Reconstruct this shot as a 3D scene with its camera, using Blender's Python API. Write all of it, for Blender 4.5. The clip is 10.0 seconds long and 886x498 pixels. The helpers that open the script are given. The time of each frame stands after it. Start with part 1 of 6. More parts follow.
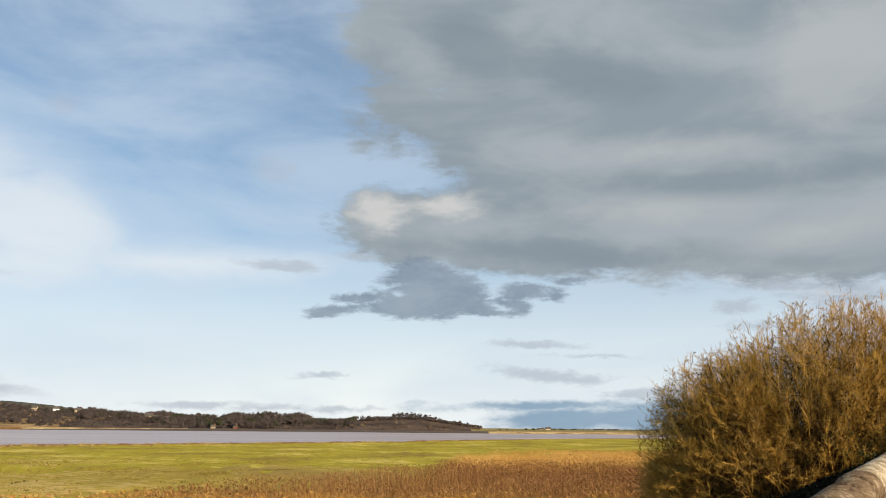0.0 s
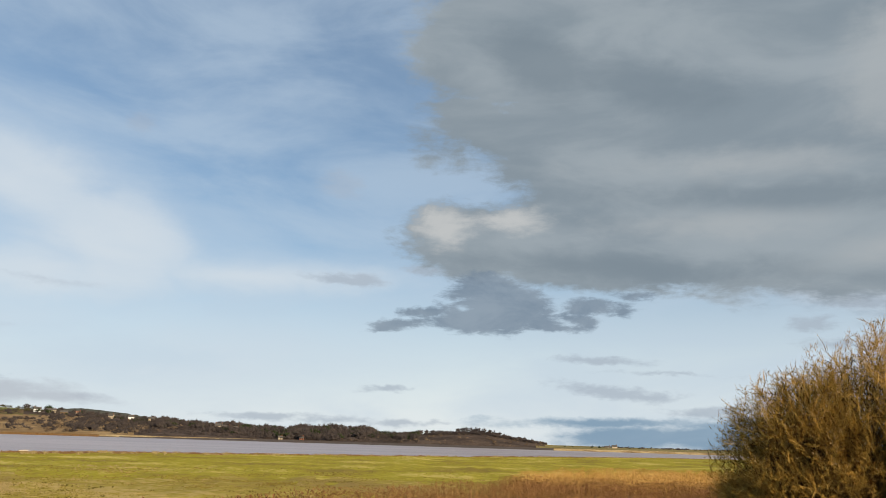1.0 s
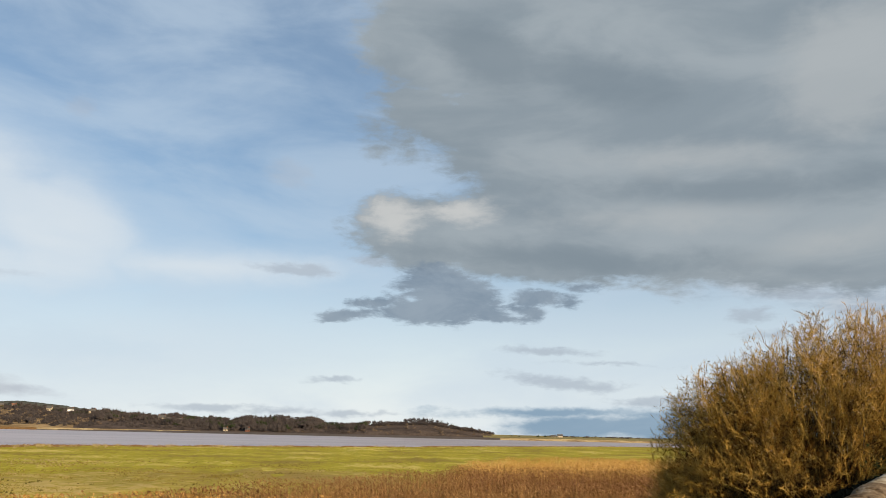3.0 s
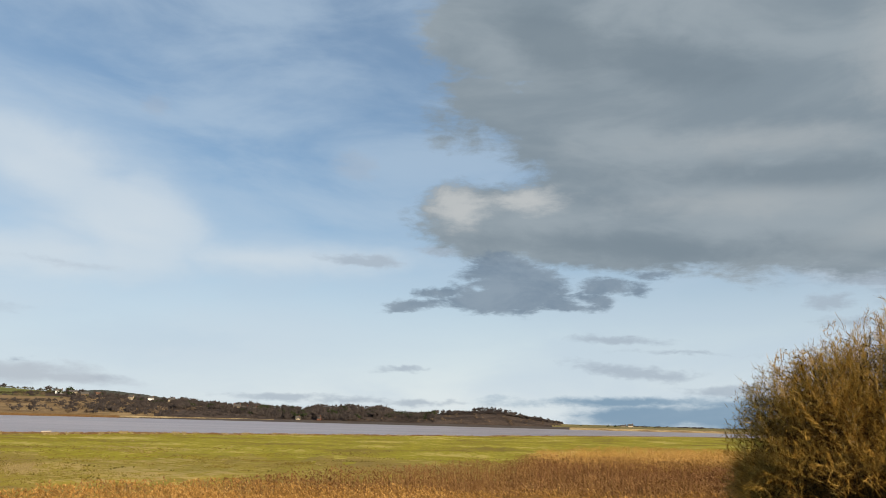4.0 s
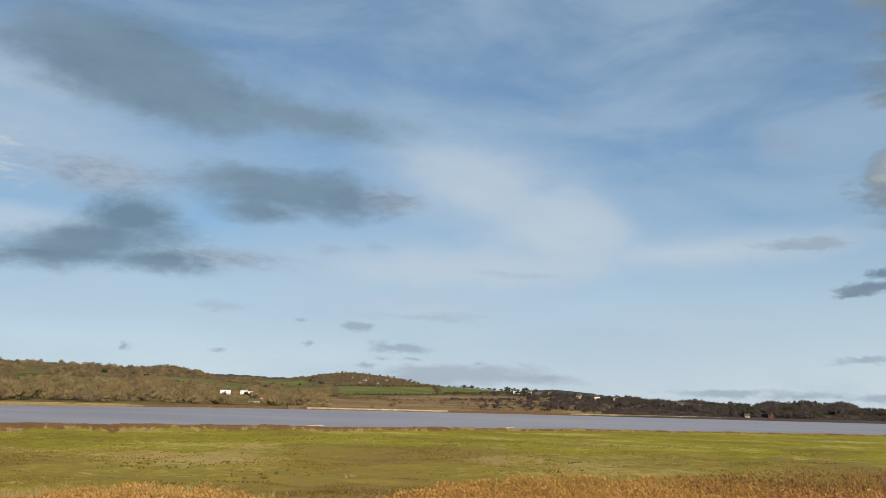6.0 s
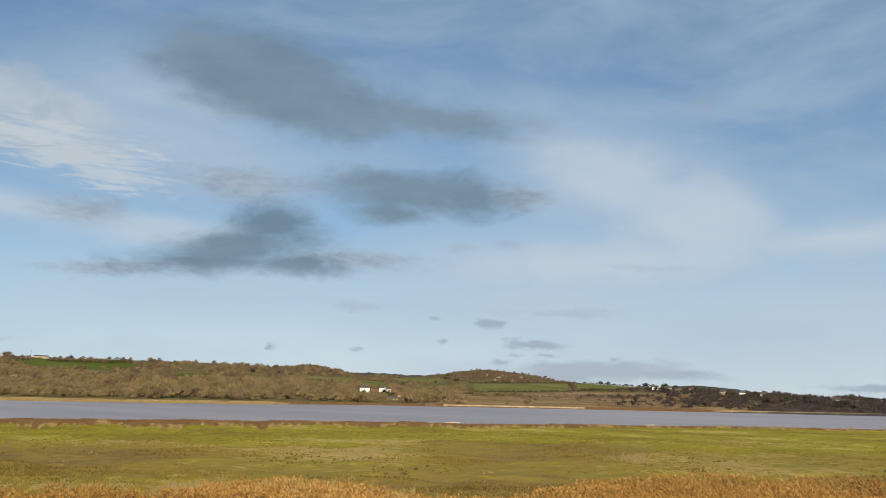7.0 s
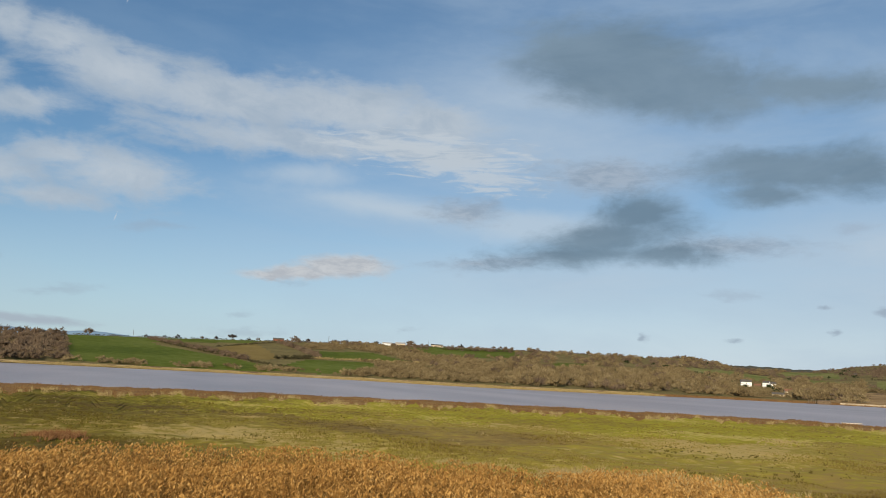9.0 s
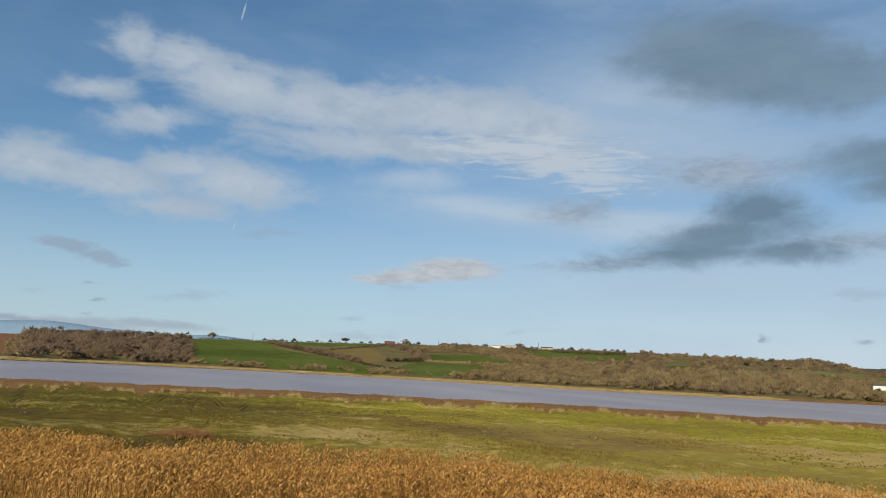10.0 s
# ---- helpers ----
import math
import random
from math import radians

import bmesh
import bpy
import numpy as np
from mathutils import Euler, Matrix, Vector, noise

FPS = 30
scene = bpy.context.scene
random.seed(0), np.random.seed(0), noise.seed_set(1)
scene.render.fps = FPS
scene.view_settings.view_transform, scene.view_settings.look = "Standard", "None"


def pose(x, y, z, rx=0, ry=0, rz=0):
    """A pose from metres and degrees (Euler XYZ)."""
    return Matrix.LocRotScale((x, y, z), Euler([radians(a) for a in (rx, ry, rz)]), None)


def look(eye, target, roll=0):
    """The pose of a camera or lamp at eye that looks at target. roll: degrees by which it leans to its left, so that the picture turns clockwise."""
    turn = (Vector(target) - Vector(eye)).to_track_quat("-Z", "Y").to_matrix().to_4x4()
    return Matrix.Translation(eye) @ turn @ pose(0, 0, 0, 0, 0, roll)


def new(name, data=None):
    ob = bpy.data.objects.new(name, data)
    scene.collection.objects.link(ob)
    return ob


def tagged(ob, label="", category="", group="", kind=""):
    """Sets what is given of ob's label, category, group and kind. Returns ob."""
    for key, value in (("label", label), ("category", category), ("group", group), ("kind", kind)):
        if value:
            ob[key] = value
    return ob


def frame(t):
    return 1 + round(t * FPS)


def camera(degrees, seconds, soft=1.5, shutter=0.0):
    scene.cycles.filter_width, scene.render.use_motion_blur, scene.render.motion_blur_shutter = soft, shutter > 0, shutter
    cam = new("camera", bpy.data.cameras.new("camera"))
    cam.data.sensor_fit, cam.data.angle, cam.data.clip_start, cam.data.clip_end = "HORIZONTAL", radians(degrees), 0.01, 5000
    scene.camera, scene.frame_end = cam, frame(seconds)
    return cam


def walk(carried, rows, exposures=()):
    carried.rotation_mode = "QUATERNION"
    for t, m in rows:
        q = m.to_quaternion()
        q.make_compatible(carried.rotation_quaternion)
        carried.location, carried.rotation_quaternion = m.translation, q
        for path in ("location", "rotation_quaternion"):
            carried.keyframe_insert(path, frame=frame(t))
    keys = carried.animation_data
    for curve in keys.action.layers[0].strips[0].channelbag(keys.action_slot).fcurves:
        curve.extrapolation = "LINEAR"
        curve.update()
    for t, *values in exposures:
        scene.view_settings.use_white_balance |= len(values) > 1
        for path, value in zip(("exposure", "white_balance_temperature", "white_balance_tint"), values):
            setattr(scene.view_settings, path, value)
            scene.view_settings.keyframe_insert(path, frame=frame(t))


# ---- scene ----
# A tidal river seen from a raised bank: reeds, grazing marsh, water, far hills.
EYE = 7.0
cam = camera(57.8, 10.0, soft=0.9)
ROWS = [
    (0.0, 0.0, 12.5, 0.61), (0.5, 2.24, 12.32, 1.97), (1.0, 4.75, 13.43, 1.82), (1.5, 1.12, 13.76, 1.28), (2.0, 0.1, 13.19, 1.11),
    (2.2, 0.14, 13.16, 1.28), (3.3, 1.51, 12.66, 1.37), (3.5, 2.01, 12.49, 1.38), (4.0, 5.79, 12.02, 1.59), (4.5, 13.48, 11.69, 2.44),
    (5.0, 20.87, 11.71, 2.48), (5.5, 33.02, 10.84, 2.31), (5.7, 35.02, 10.94, 1.81), (6.8, 41.51, 10.63, 1.23), (7.0, 45.55, 10.65, 1.21),
    (7.5, 51.1, 10.58, 1.15), (8.0, 54.69, 9.46, 1.69), (8.5, 62.19, 9.29, 2.6), (9.0, 71.74, 9.05, 3.03), (9.5, 74.85, 9.04, 2.94),
    (10.0, 79.5, 8.83, 3.14),
]
ARM = 0.12  # the camera is held a little in front of the turning body
walk(cam, [(t, pose(-ARM * math.sin(radians(yaw)), ARM * math.cos(radians(yaw)) - ARM, EYE, 90 + pitch, 0, yaw) @ pose(0, 0, 0, 0, 0, roll))
           for t, yaw, pitch, roll in ROWS],
     [(0.0, 0.64, 6700, 10), (0.5, 0.54, 6600, 10), (1.0, 0.44, 6500, 9), (1.5, 0.54, 6600, 10), (2.0, 0.63, 6700, 10), (2.2, 0.64, 6700, 10), (3.3, 0.48, 6500, 9), (3.5, 0.46, 6450, 9), (4.5, 0.27, 6250, 7), (5.0, 0.13, 5950, 7), (5.5, 0.17, 5950, 6), (6.8, 0.17, 6150, 6), (7.0, 0.19, 6150, 7), (7.5, 0.27, 6200, 7), (8.0, 0.24, 6200, 7), (10.0, 0.11, 5950, 7)])

# ---- light ----
SUN_AZ, SUN_EL = -126.0, 24.0


def polar(az, r, z=0.0):
    """A place by its bearing (degrees, to the left of ahead) and distance."""
    return Vector((-r * math.sin(radians(az)), r * math.cos(radians(az)), z))


def direction(az, el):
    return polar(az, math.cos(radians(el)), math.sin(radians(el)))


sun = new("sun", bpy.data.lights.new("sun", "SUN"))
sun.data.energy, sun.data.angle, sun.data.color = 5.0, radians(0.6), (1.0, 0.80, 0.55)
sun.matrix_world = look(direction(SUN_AZ, SUN_EL) * 100, (0, 0, 0))

world = bpy.data.worlds.new("sky")
scene.world = world
world.use_nodes = True
wt = world.node_tree
wt.nodes.clear()


def wnode(kind, **values):
    n = wt.nodes.new(kind)
    for key, value in values.items():
        n.inputs[key].default_value = value
    return n


def wmath(op, a, b=None, c=None, clamp=False):
    n = wt.nodes.new("ShaderNodeMath")
    n.operation, n.use_clamp = op, clamp
    for i, v in enumerate((a, b, c)):
        if v is None:
            continue
        if isinstance(v, (int, float)):
            n.inputs[i].default_value = v
        else:
            wt.links.new(v, n.inputs[i])
    return n.outputs[0]


def wramp(value, lo, hi, out_lo=0.0, out_hi=1.0):
    n = wt.nodes.new("ShaderNodeMapRange")
    n.interpolation_type = "SMOOTHSTEP"
    for key, v in (("From Min", lo), ("From Max", hi), ("To Min", out_lo), ("To Max", out_hi)):
        n.inputs[key].default_value = v
    wt.links.new(value, n.inputs["Value"])
    return n.outputs[0]


def wmix(fac, a, b):
    n = wt.nodes.new("ShaderNodeMix")
    n.data_type = "RGBA"
    for socket, v in ((n.inputs["Factor"], fac), (n.inputs[6], a), (n.inputs[7], b)):
        if isinstance(v, (int, float)):
            socket.default_value = v
        elif isinstance(v, tuple):
            socket.default_value = (*v, 1)
        else:
            wt.links.new(v, socket)
    return n.outputs[2]


sky = wt.nodes.new("ShaderNodeTexSky")
sky.sky_type, sky.sun_disc = "NISHITA", False
sky.sun_elevation, sky.sun_rotation = radians(SUN_EL), radians(-SUN_AZ)
sky.air_density, sky.dust_density, sky.ozone_density = 1.0, 0.6, 2.0
coord = wt.nodes.new("ShaderNodeTexCoord")
split = wt.nodes.new("ShaderNodeSeparateXYZ")
wt.links.new(coord.outputs["Generated"], split.inputs[0])
wx, wy, wz = split.outputs
AZ = wmath("MULTIPLY", wmath("ARCTAN2", wmath("MULTIPLY", wx, -1.0), wy), 180 / math.pi)
EL = wmath("MULTIPLY", wmath("ARCSINE", wz), 180 / math.pi)
bearing = wt.nodes.new("ShaderNodeCombineXYZ")
wt.links.new(AZ, bearing.inputs[0])
wt.links.new(EL, bearing.inputs[1])


def wnoise(scale, sx, sy, detail=6.0, rough=0.55, shift=0.0, distort=0.0):
    """Noise over bearing and height, stretched along the horizon."""
    m = wt.nodes.new("ShaderNodeMapping")
    m.inputs["Location"].default_value = (shift, shift * 0.7, shift)
    m.inputs["Scale"].default_value = (sx, sy, 1)
    wt.links.new(bearing.outputs[0], m.inputs[0])
    n = wnode("ShaderNodeTexNoise", Scale=scale, Detail=detail, Roughness=rough, Distortion=distort)
    wt.links.new(m.outputs[0], n.inputs["Vector"])
    return n.outputs[0]


def wander(scale, amount_x, amount_y, shift):
    """Pushes the bearing about, so that cloud edges wander."""
    global bearing_out
    m = wt.nodes.new("ShaderNodeMapping")
    m.inputs["Location"].default_value = (shift, shift, shift)
    m.inputs["Scale"].default_value = (0.8, 1.3, 1)
    wt.links.new(bearing.outputs[0], m.inputs[0])
    n = wnode("ShaderNodeTexNoise", Scale=scale, Detail=3.0, Roughness=0.55)
    wt.links.new(m.outputs[0], n.inputs["Vector"])
    a = wt.nodes.new("ShaderNodeVectorMath")
    a.operation = "MULTIPLY_ADD"
    wt.links.new(n.outputs["Color"], a.inputs[0])
    a.inputs[1].default_value = (amount_x, amount_y, 0)
    wt.links.new(bearing_out, a.inputs[2])
    b = wt.nodes.new("ShaderNodeVectorMath")
    b.operation = "SUBTRACT"
    wt.links.new(a.outputs[0], b.inputs[0])
    b.inputs[1].default_value = (amount_x / 2, amount_y / 2, 0)
    bearing_out = b.outputs[0]


bearing_out = bearing.outputs[0]
wander(0.22, 1.5, 0.8, 5.0)
SOFT_BEARING = bearing_out
wander(0.8, 1.1, 0.6, 9.0)
wander(2.6, 0.45, 0.24, 14.0)
BILLOW = wnoise(0.30, 0.7, 1.3, 9.0, 0.60, 3.1, 0.4)
FINE = wnoise(1.3, 0.5, 1.6, 7.0, 0.62, 11.0, 0.3)
STREAK = wnoise(0.13, 0.5, 1.5, 8.0, 0.56, 7.7, 0.35)
SHADE = wnoise(0.11, 0.55, 1.7, 6.0, 0.55, 21.0, 0.4)
ROWS_OF_PUFFS = wnoise(1.1, 0.32, 1.9, 5.0, 0.6, 31.0, 0.8)
clouds, last_lobe = {}, [EL]


def cloud(kind, az, el, wide, high, tilt=0.0):
    """One lobe of a cloud: bearing and height of its middle, half sizes and tilt, in degrees of the sky."""
    m = wt.nodes.new("ShaderNodeMapping")
    m.vector_type = "TEXTURE"
    m.inputs["Location"].default_value = (az, el, 0)
    m.inputs["Rotation"].default_value = (0, 0, radians(tilt))
    m.inputs["Scale"].default_value = (wide, high, 1)
    # each lobe waits for the one before it, which keeps the node stack small
    wait = wt.nodes.new("ShaderNodeVectorMath")
    wait.operation = "MULTIPLY_ADD"
    wait.inputs[1].default_value = (0, 0, 0)
    wt.links.new(last_lobe[-1], wait.inputs[0])
    wt.links.new(bearing.outputs[0] if kind == "contrail" else SOFT_BEARING if kind in ("veil", "sheet", "band", "pale", "fog") else bearing_out, wait.inputs[2])
    wt.links.new(wait.outputs[0], m.inputs[0])
    n = wt.nodes.new("ShaderNodeVectorMath")
    n.operation = "LENGTH"
    wt.links.new(m.outputs[0], n.inputs[0])
    # depth inside the lobe, so that large and small lobes have edges of like softness
    deep = wmath("MULTIPLY", wmath("SUBTRACT", n.outputs["Value"], 1.0), min(wide, high) ** 0.5)
    clouds[kind] = wmath("SMOOTH_MIN", clouds[kind], deep, 0.22) if kind in clouds else deep
    last_lobe.append(clouds[kind])


cloud("veil", 27.1, 12.7, 5.01, 3.76, 15)
cloud("veil", 31.4, 11.1, 4.86, 3.81, -7)
cloud("veil", 18.0, 10.7, 11.08, 1.46, -2)
cloud("veil", 23.9, 4.6, 13.98, 2.54, -3)
cloud("sheet", 27.4, 12.3, 4.66, 2.85, 17)
cloud("sheet", 29.2, 13.9, 3.57, 2.11, 19)
cloud("sheet", 26.5, 10.6, 4.30, 1.81, -6)
cloud("sheet", 18.0, 10.7, 9.62, 1.00, -2)
cloud("sheet", 26.7, 12.9, 4.68, 3.01, 21)
cloud("sheet", 32.5, 15.3, 7.03, 2.41, 17)
cloud("sheet", 34.0, 9.6, 9.32, 1.61, -2)
cloud("mass", -16.4, 27.4, 21.99, 6.86, 5)
cloud("mass", -16.4, 20.1, 19.88, 4.57, 4)
cloud("mass", -20.6, 14.6, 18.68, 4.34, 2)
cloud("mass", -9.3, 14.5, 9.27, 3.58, 4)
cloud("mass", 2.5, 14.1, 5.05, 2.50, 2)
cloud("mass", -4.8, 12.5, 7.35, 1.77, 2)
cloud("mass", -27.6, 14.0, 7.60, 4.31, 6)
cloud("mass", 1.9, 27.5, 4.90, 4.13, -1)
cloud("mass", 1.8, 22.1, 3.80, 1.99, 22)
cloud("thin", -22.8, 10.7, 7.35, 1.56, 0)
cloud("thin", -26.8, 12.6, 5.33, 1.81, -1)
cloud("thin", -27.1, 8.6, 3.90, 1.44, 4)
cloud("band", -20.4, 16.5, 12.16, 1.28, 3)
cloud("band", -2.7, 26.4, 5.59, 2.31, 18)
cloud("band", -8.8, 12.1, 13.09, 1.20, 3)
cloud("band", -27.8, 16.5, 5.66, 1.22, 1)
cloud("band", -10.0, 24.6, 7.15, 1.90, 12)
cloud("pale", -28.6, 23.8, 6.62, 4.62, -20)
cloud("pale", -16.3, 19.0, 9.36, 1.00, 1)
cloud("pale", -14.1, 14.9, 8.22, 1.02, 1)
cloud("pale", -26.1, 12.8, 4.73, 1.09, -8)
cloud("lit", 4.7, 15.2, 3.23, 1.61, -10)
cloud("lit", -0.6, 15.6, 3.97, 0.97, 3)
cloud("dark", 0.3, 9.6, 3.75, 2.09, 3)
cloud("dark", 2.2, 8.5, 3.45, 1.20, 1)
cloud("dark", 1.0, 11.0, 2.46, 0.89, -1)
cloud("dark", 7.8, 7.9, 2.63, 0.48, -5)
cloud("dark", 5.8, 8.9, 1.61, 0.36, -5)
cloud("dark", -2.1, 8.3, 2.11, 0.56, 3)
cloud("dark", -6.0, 9.4, 2.34, 0.68, 2)
cloud("dark", -5.4, 8.3, 1.37, 0.44, 14)
cloud("dark", -8.8, 10.3, 1.28, 0.28, 4)
cloud("dark", -3.9, 7.9, 2.42, 0.24, 4)
cloud("dark", 8.6, 7.5, 1.98, 0.20, -2)
cloud("wisp", 11.9, 11.0, 2.29, 0.36, 1)
cloud("wisp", 5.9, 11.8, 1.63, 0.36, 2)
cloud("wisp", -6.7, 5.7, 3.09, 0.24, 2)
cloud("wisp", -6.9, 3.7, 3.46, 0.47, 4)
cloud("wisp", -9.0, 3.5, 2.34, 0.39, -0)
cloud("wisp", -11.2, 4.9, 3.09, 0.16, 1)
cloud("wisp", -20.5, 8.2, 1.50, 0.49, 2)
cloud("wisp", -23.8, 9.4, 2.07, 0.48, 1)
cloud("wisp", 8.4, 3.4, 1.09, 0.16, -0)
cloud("wisp", -14.0, 2.5, 3.00, 0.27, -2)
cloud("wisp", -21.7, 6.8, 2.10, 0.37, 2)
cloud("storm", -7.1, 1.5, 8.15, 0.42, -1)
cloud("storm", -8.6, 0.5, 5.77, 0.99, -1)
cloud("storm", -13.2, 0.7, 4.49, 1.13, -0)
cloud("storm", -17.2, 0.8, 7.19, 1.48, -0)
cloud("faint", 12.4, 17.6, 1.53, 1.02, -4)
cloud("faint", 26.9, 20.2, 0.90, 0.78, -10)
cloud("faint", 28.1, 2.0, 0.93, 0.14, -2)
cloud("wisp", 16.2, 1.3, 2.92, 0.22, -1)
cloud("wisp", 12.1, 1.2, 3.02, 0.23, -1)
cloud("wisp", 7.1, 1.2, 2.34, 0.19, -1)
cloud("wisp", 8.3, 3.3, 1.53, 0.18, -1)
cloud("wisp", 11.1, 10.9, 2.20, 0.38, 5)
cloud("veil", 28.3, 11.8, 6.11, 4.02, 18)
cloud("veil", 34.3, 17.3, 8.31, 3.19, 12)
cloud("veil", 39.7, 9.7, 13.11, 2.40, -3)
cloud("veil", 27.9, 11.7, 5.98, 4.43, 19)
cloud("veil", 35.1, 15.2, 7.72, 3.08, 13)
cloud("veil", 39.2, 6.7, 13.75, 2.36, 0)
cloud("veil", 63.7, 15.6, 12.96, 2.34, -4)
cloud("grey", 59.6, 22.2, 7.47, 2.84, 2)
cloud("grey", 55.3, 20.5, 7.54, 2.15, 5)
cloud("grey", 46.4, 19.8, 7.12, 1.02, 4)
cloud("grey", 63.0, 23.0, 3.70, 1.51, -5)
cloud("grey", 47.6, 14.5, 7.01, 1.44, 2)
cloud("grey", 50.5, 15.3, 4.16, 0.88, -1)
cloud("grey", 43.9, 14.3, 2.54, 1.44, 1)
cloud("grey", 49.2, 13.1, 2.89, 0.80, -1)
cloud("grey", 60.2, 10.1, 5.98, 1.36, -11)
cloud("grey", 57.9, 12.0, 2.85, 1.36, -12)
cloud("grey", 61.7, 9.1, 5.90, 0.95, -3)
cloud("grey", 56.1, 9.3, 3.65, 0.80, 0)
cloud("thin", 60.4, 14.5, 5.66, 1.03, -1)
cloud("thin", 52.1, 9.7, 4.49, 0.69, 2)
cloud("thin", 66.4, 8.5, 4.17, 0.47, -8)
cloud("thin", 39.8, 14.4, 2.40, 0.87, 2)
cloud("thin", 70.4, 11.7, 2.65, 0.95, -1)
cloud("faint", 41.0, 11.1, 0.96, 0.52, 11)
cloud("faint", 44.3, 10.7, 1.21, 0.36, -3)
cloud("faint", 52.2, 6.5, 1.38, 0.28, -1)
cloud("faint", 36.9, 6.2, 3.42, 0.23, 0)
cloud("faint", 31.6, 9.3, 2.91, 0.23, 2)
cloud("faint", 74.2, 3.2, 0.68, 0.18, -3)
cloud("wisp", 41.8, 5.3, 0.94, 0.32, 2)
cloud("wisp", 45.5, 4.1, 0.32, 0.16, -1)
cloud("wisp", 46.0, 5.6, 0.48, 0.16, -1)
cloud("wisp", 38.8, 3.9, 2.07, 0.35, 3)
cloud("wisp", 41.2, 2.6, 0.70, 0.16, -1)
cloud("wisp", 33.3, 2.9, 0.65, 0.19, -0)
cloud("wisp", 51.6, 3.3, 0.56, 0.12, -1)
cloud("wisp", 57.8, 3.2, 0.28, 0.24, -2)
cloud("wisp", 40.2, 3.1, 0.39, 0.12, -1)
cloud("wisp", 37.9, 3.1, 0.76, 0.12, -0)
cloud("fog", 34.8, 2.1, 4.78, 0.64, -1)
cloud("fog", 31.5, 2.0, 3.90, 0.30, 1)
cloud("fog", 37.4, 1.7, 2.64, 0.61, -1)
cloud("white", 102.1, 20.5, 1.96, 1.10, 9)
cloud("white", 98.7, 20.1, 3.19, 1.33, 2)
cloud("white", 95.0, 18.8, 5.82, 1.82, 4)
cloud("white", 87.7, 18.3, 8.16, 2.02, 0)
cloud("white", 79.4, 18.3, 9.14, 1.88, 1)
cloud("white", 73.1, 17.9, 4.54, 1.72, 3)
cloud("white", 100.5, 15.8, 3.12, 0.89, -9)
cloud("white", 104.2, 17.2, 2.09, 0.65, -7)
cloud("white", 83.4, 15.9, 10.65, 1.19, -0)
cloud("white", 75.1, 16.0, 7.82, 1.03, 0)
cloud("ripple", 70.9, 15.2, 4.87, 1.18, 2)
cloud("ripple", 68.5, 14.1, 2.80, 0.86, 2)
cloud("ripple", 73.8, 16.1, 5.76, 1.03, 0)
cloud("white", 107.3, 12.0, 3.89, 1.36, 1)
cloud("white", 102.9, 11.6, 4.52, 1.26, 2)
cloud("white", 94.4, 12.3, 5.00, 1.64, 4)
cloud("white", 97.9, 13.0, 3.36, 1.07, -3)
cloud("white", 98.4, 10.3, 3.68, 0.61, -3)
cloud("white", 111.1, 11.8, 2.71, 1.17, -1)
cloud("thin", 70.4, 11.6, 2.57, 0.95, 1)
cloud("thin", 69.1, 8.2, 2.76, 0.36, -5)
cloud("sheet", 75.7, 11.8, 8.14, 0.72, 5)
cloud("sheet", 82.0, 13.6, 3.71, 0.88, -4)
cloud("sheet", 64.9, 10.9, 6.14, 1.17, -0)
cloud("wisp", 104.7, 6.9, 2.07, 0.47, 2)
cloud("wisp", 102.8, 6.4, 2.00, 0.41, 9)
cloud("wisp", 102.8, 4.6, 0.48, 0.07, -5)
cloud("wisp", 102.7, 3.5, 0.31, 0.07, -5)
cloud("wisp", 103.4, 2.6, 0.60, 0.11, -2)
cloud("wisp", 107.1, 1.9, 1.58, 0.18, -0)
cloud("faint", 97.0, 4.3, 1.90, 0.35, -9)
cloud("faint", 85.8, 3.7, 1.11, 0.20, -4)
cloud("faint", 85.3, 2.4, 2.38, 0.40, -1)
cloud("faint", 51.8, 6.5, 1.60, 0.36, -0)
cloud("faint", 92.2, 9.0, 2.33, 0.32, -5)
cloud("faint", 106.3, 3.8, 0.83, 0.18, -5)
cloud("faint", 57.5, 3.2, 0.28, 0.22, -2)
cloud("puff", 78.8, 7.4, 2.68, 0.69, -1)
cloud("puff", 81.2, 6.8, 2.68, 0.48, -3)
cloud("puff", 83.6, 6.5, 1.86, 0.24, -2)
cloud("faint", 81.9, 6.0, 0.97, 0.20, -3)
cloud("fog", 104.5, 1.9, 3.62, 0.29, -2)
cloud("fog", 99.0, 2.2, 2.50, 0.19, 0)
cloud("veil", 66.2, 18.3, 11.02, 4.97, 1)
cloud("veil", 74.9, 11.5, 12.08, 1.60, 4)
cloud("veil", 63.0, 7.1, 12.20, 1.93, -1)
cloud("contrail", 95.10, 23.80, 0.69, 0.07, 101)
cloud("contrail", 94.33, 9.39, 0.30, 0.05, 105)


def cover(kind, noise_a, amount_a, noise_b, amount_b, outer, inner, most):
    d = wmath("MULTIPLY_ADD", wmath("SUBTRACT", noise_a, 0.5), amount_a, clouds[kind])
    d = wmath("MULTIPLY_ADD", wmath("SUBTRACT", noise_b, 0.5), amount_b, d)
    return wramp(d, outer, inner, 0.0, most)


def tint(noise, dark, light, lo=0.35, hi=0.65):
    return wmix(wramp(noise, lo, hi), dark, light)


blue = wt.nodes.new("ShaderNodeVectorMath")
blue.operation = "MULTIPLY"
blue.inputs[1].default_value = (0.070, 0.101, 0.116)
wt.links.new(sky.outputs[0], blue.inputs[0])
layer = blue.outputs[0]
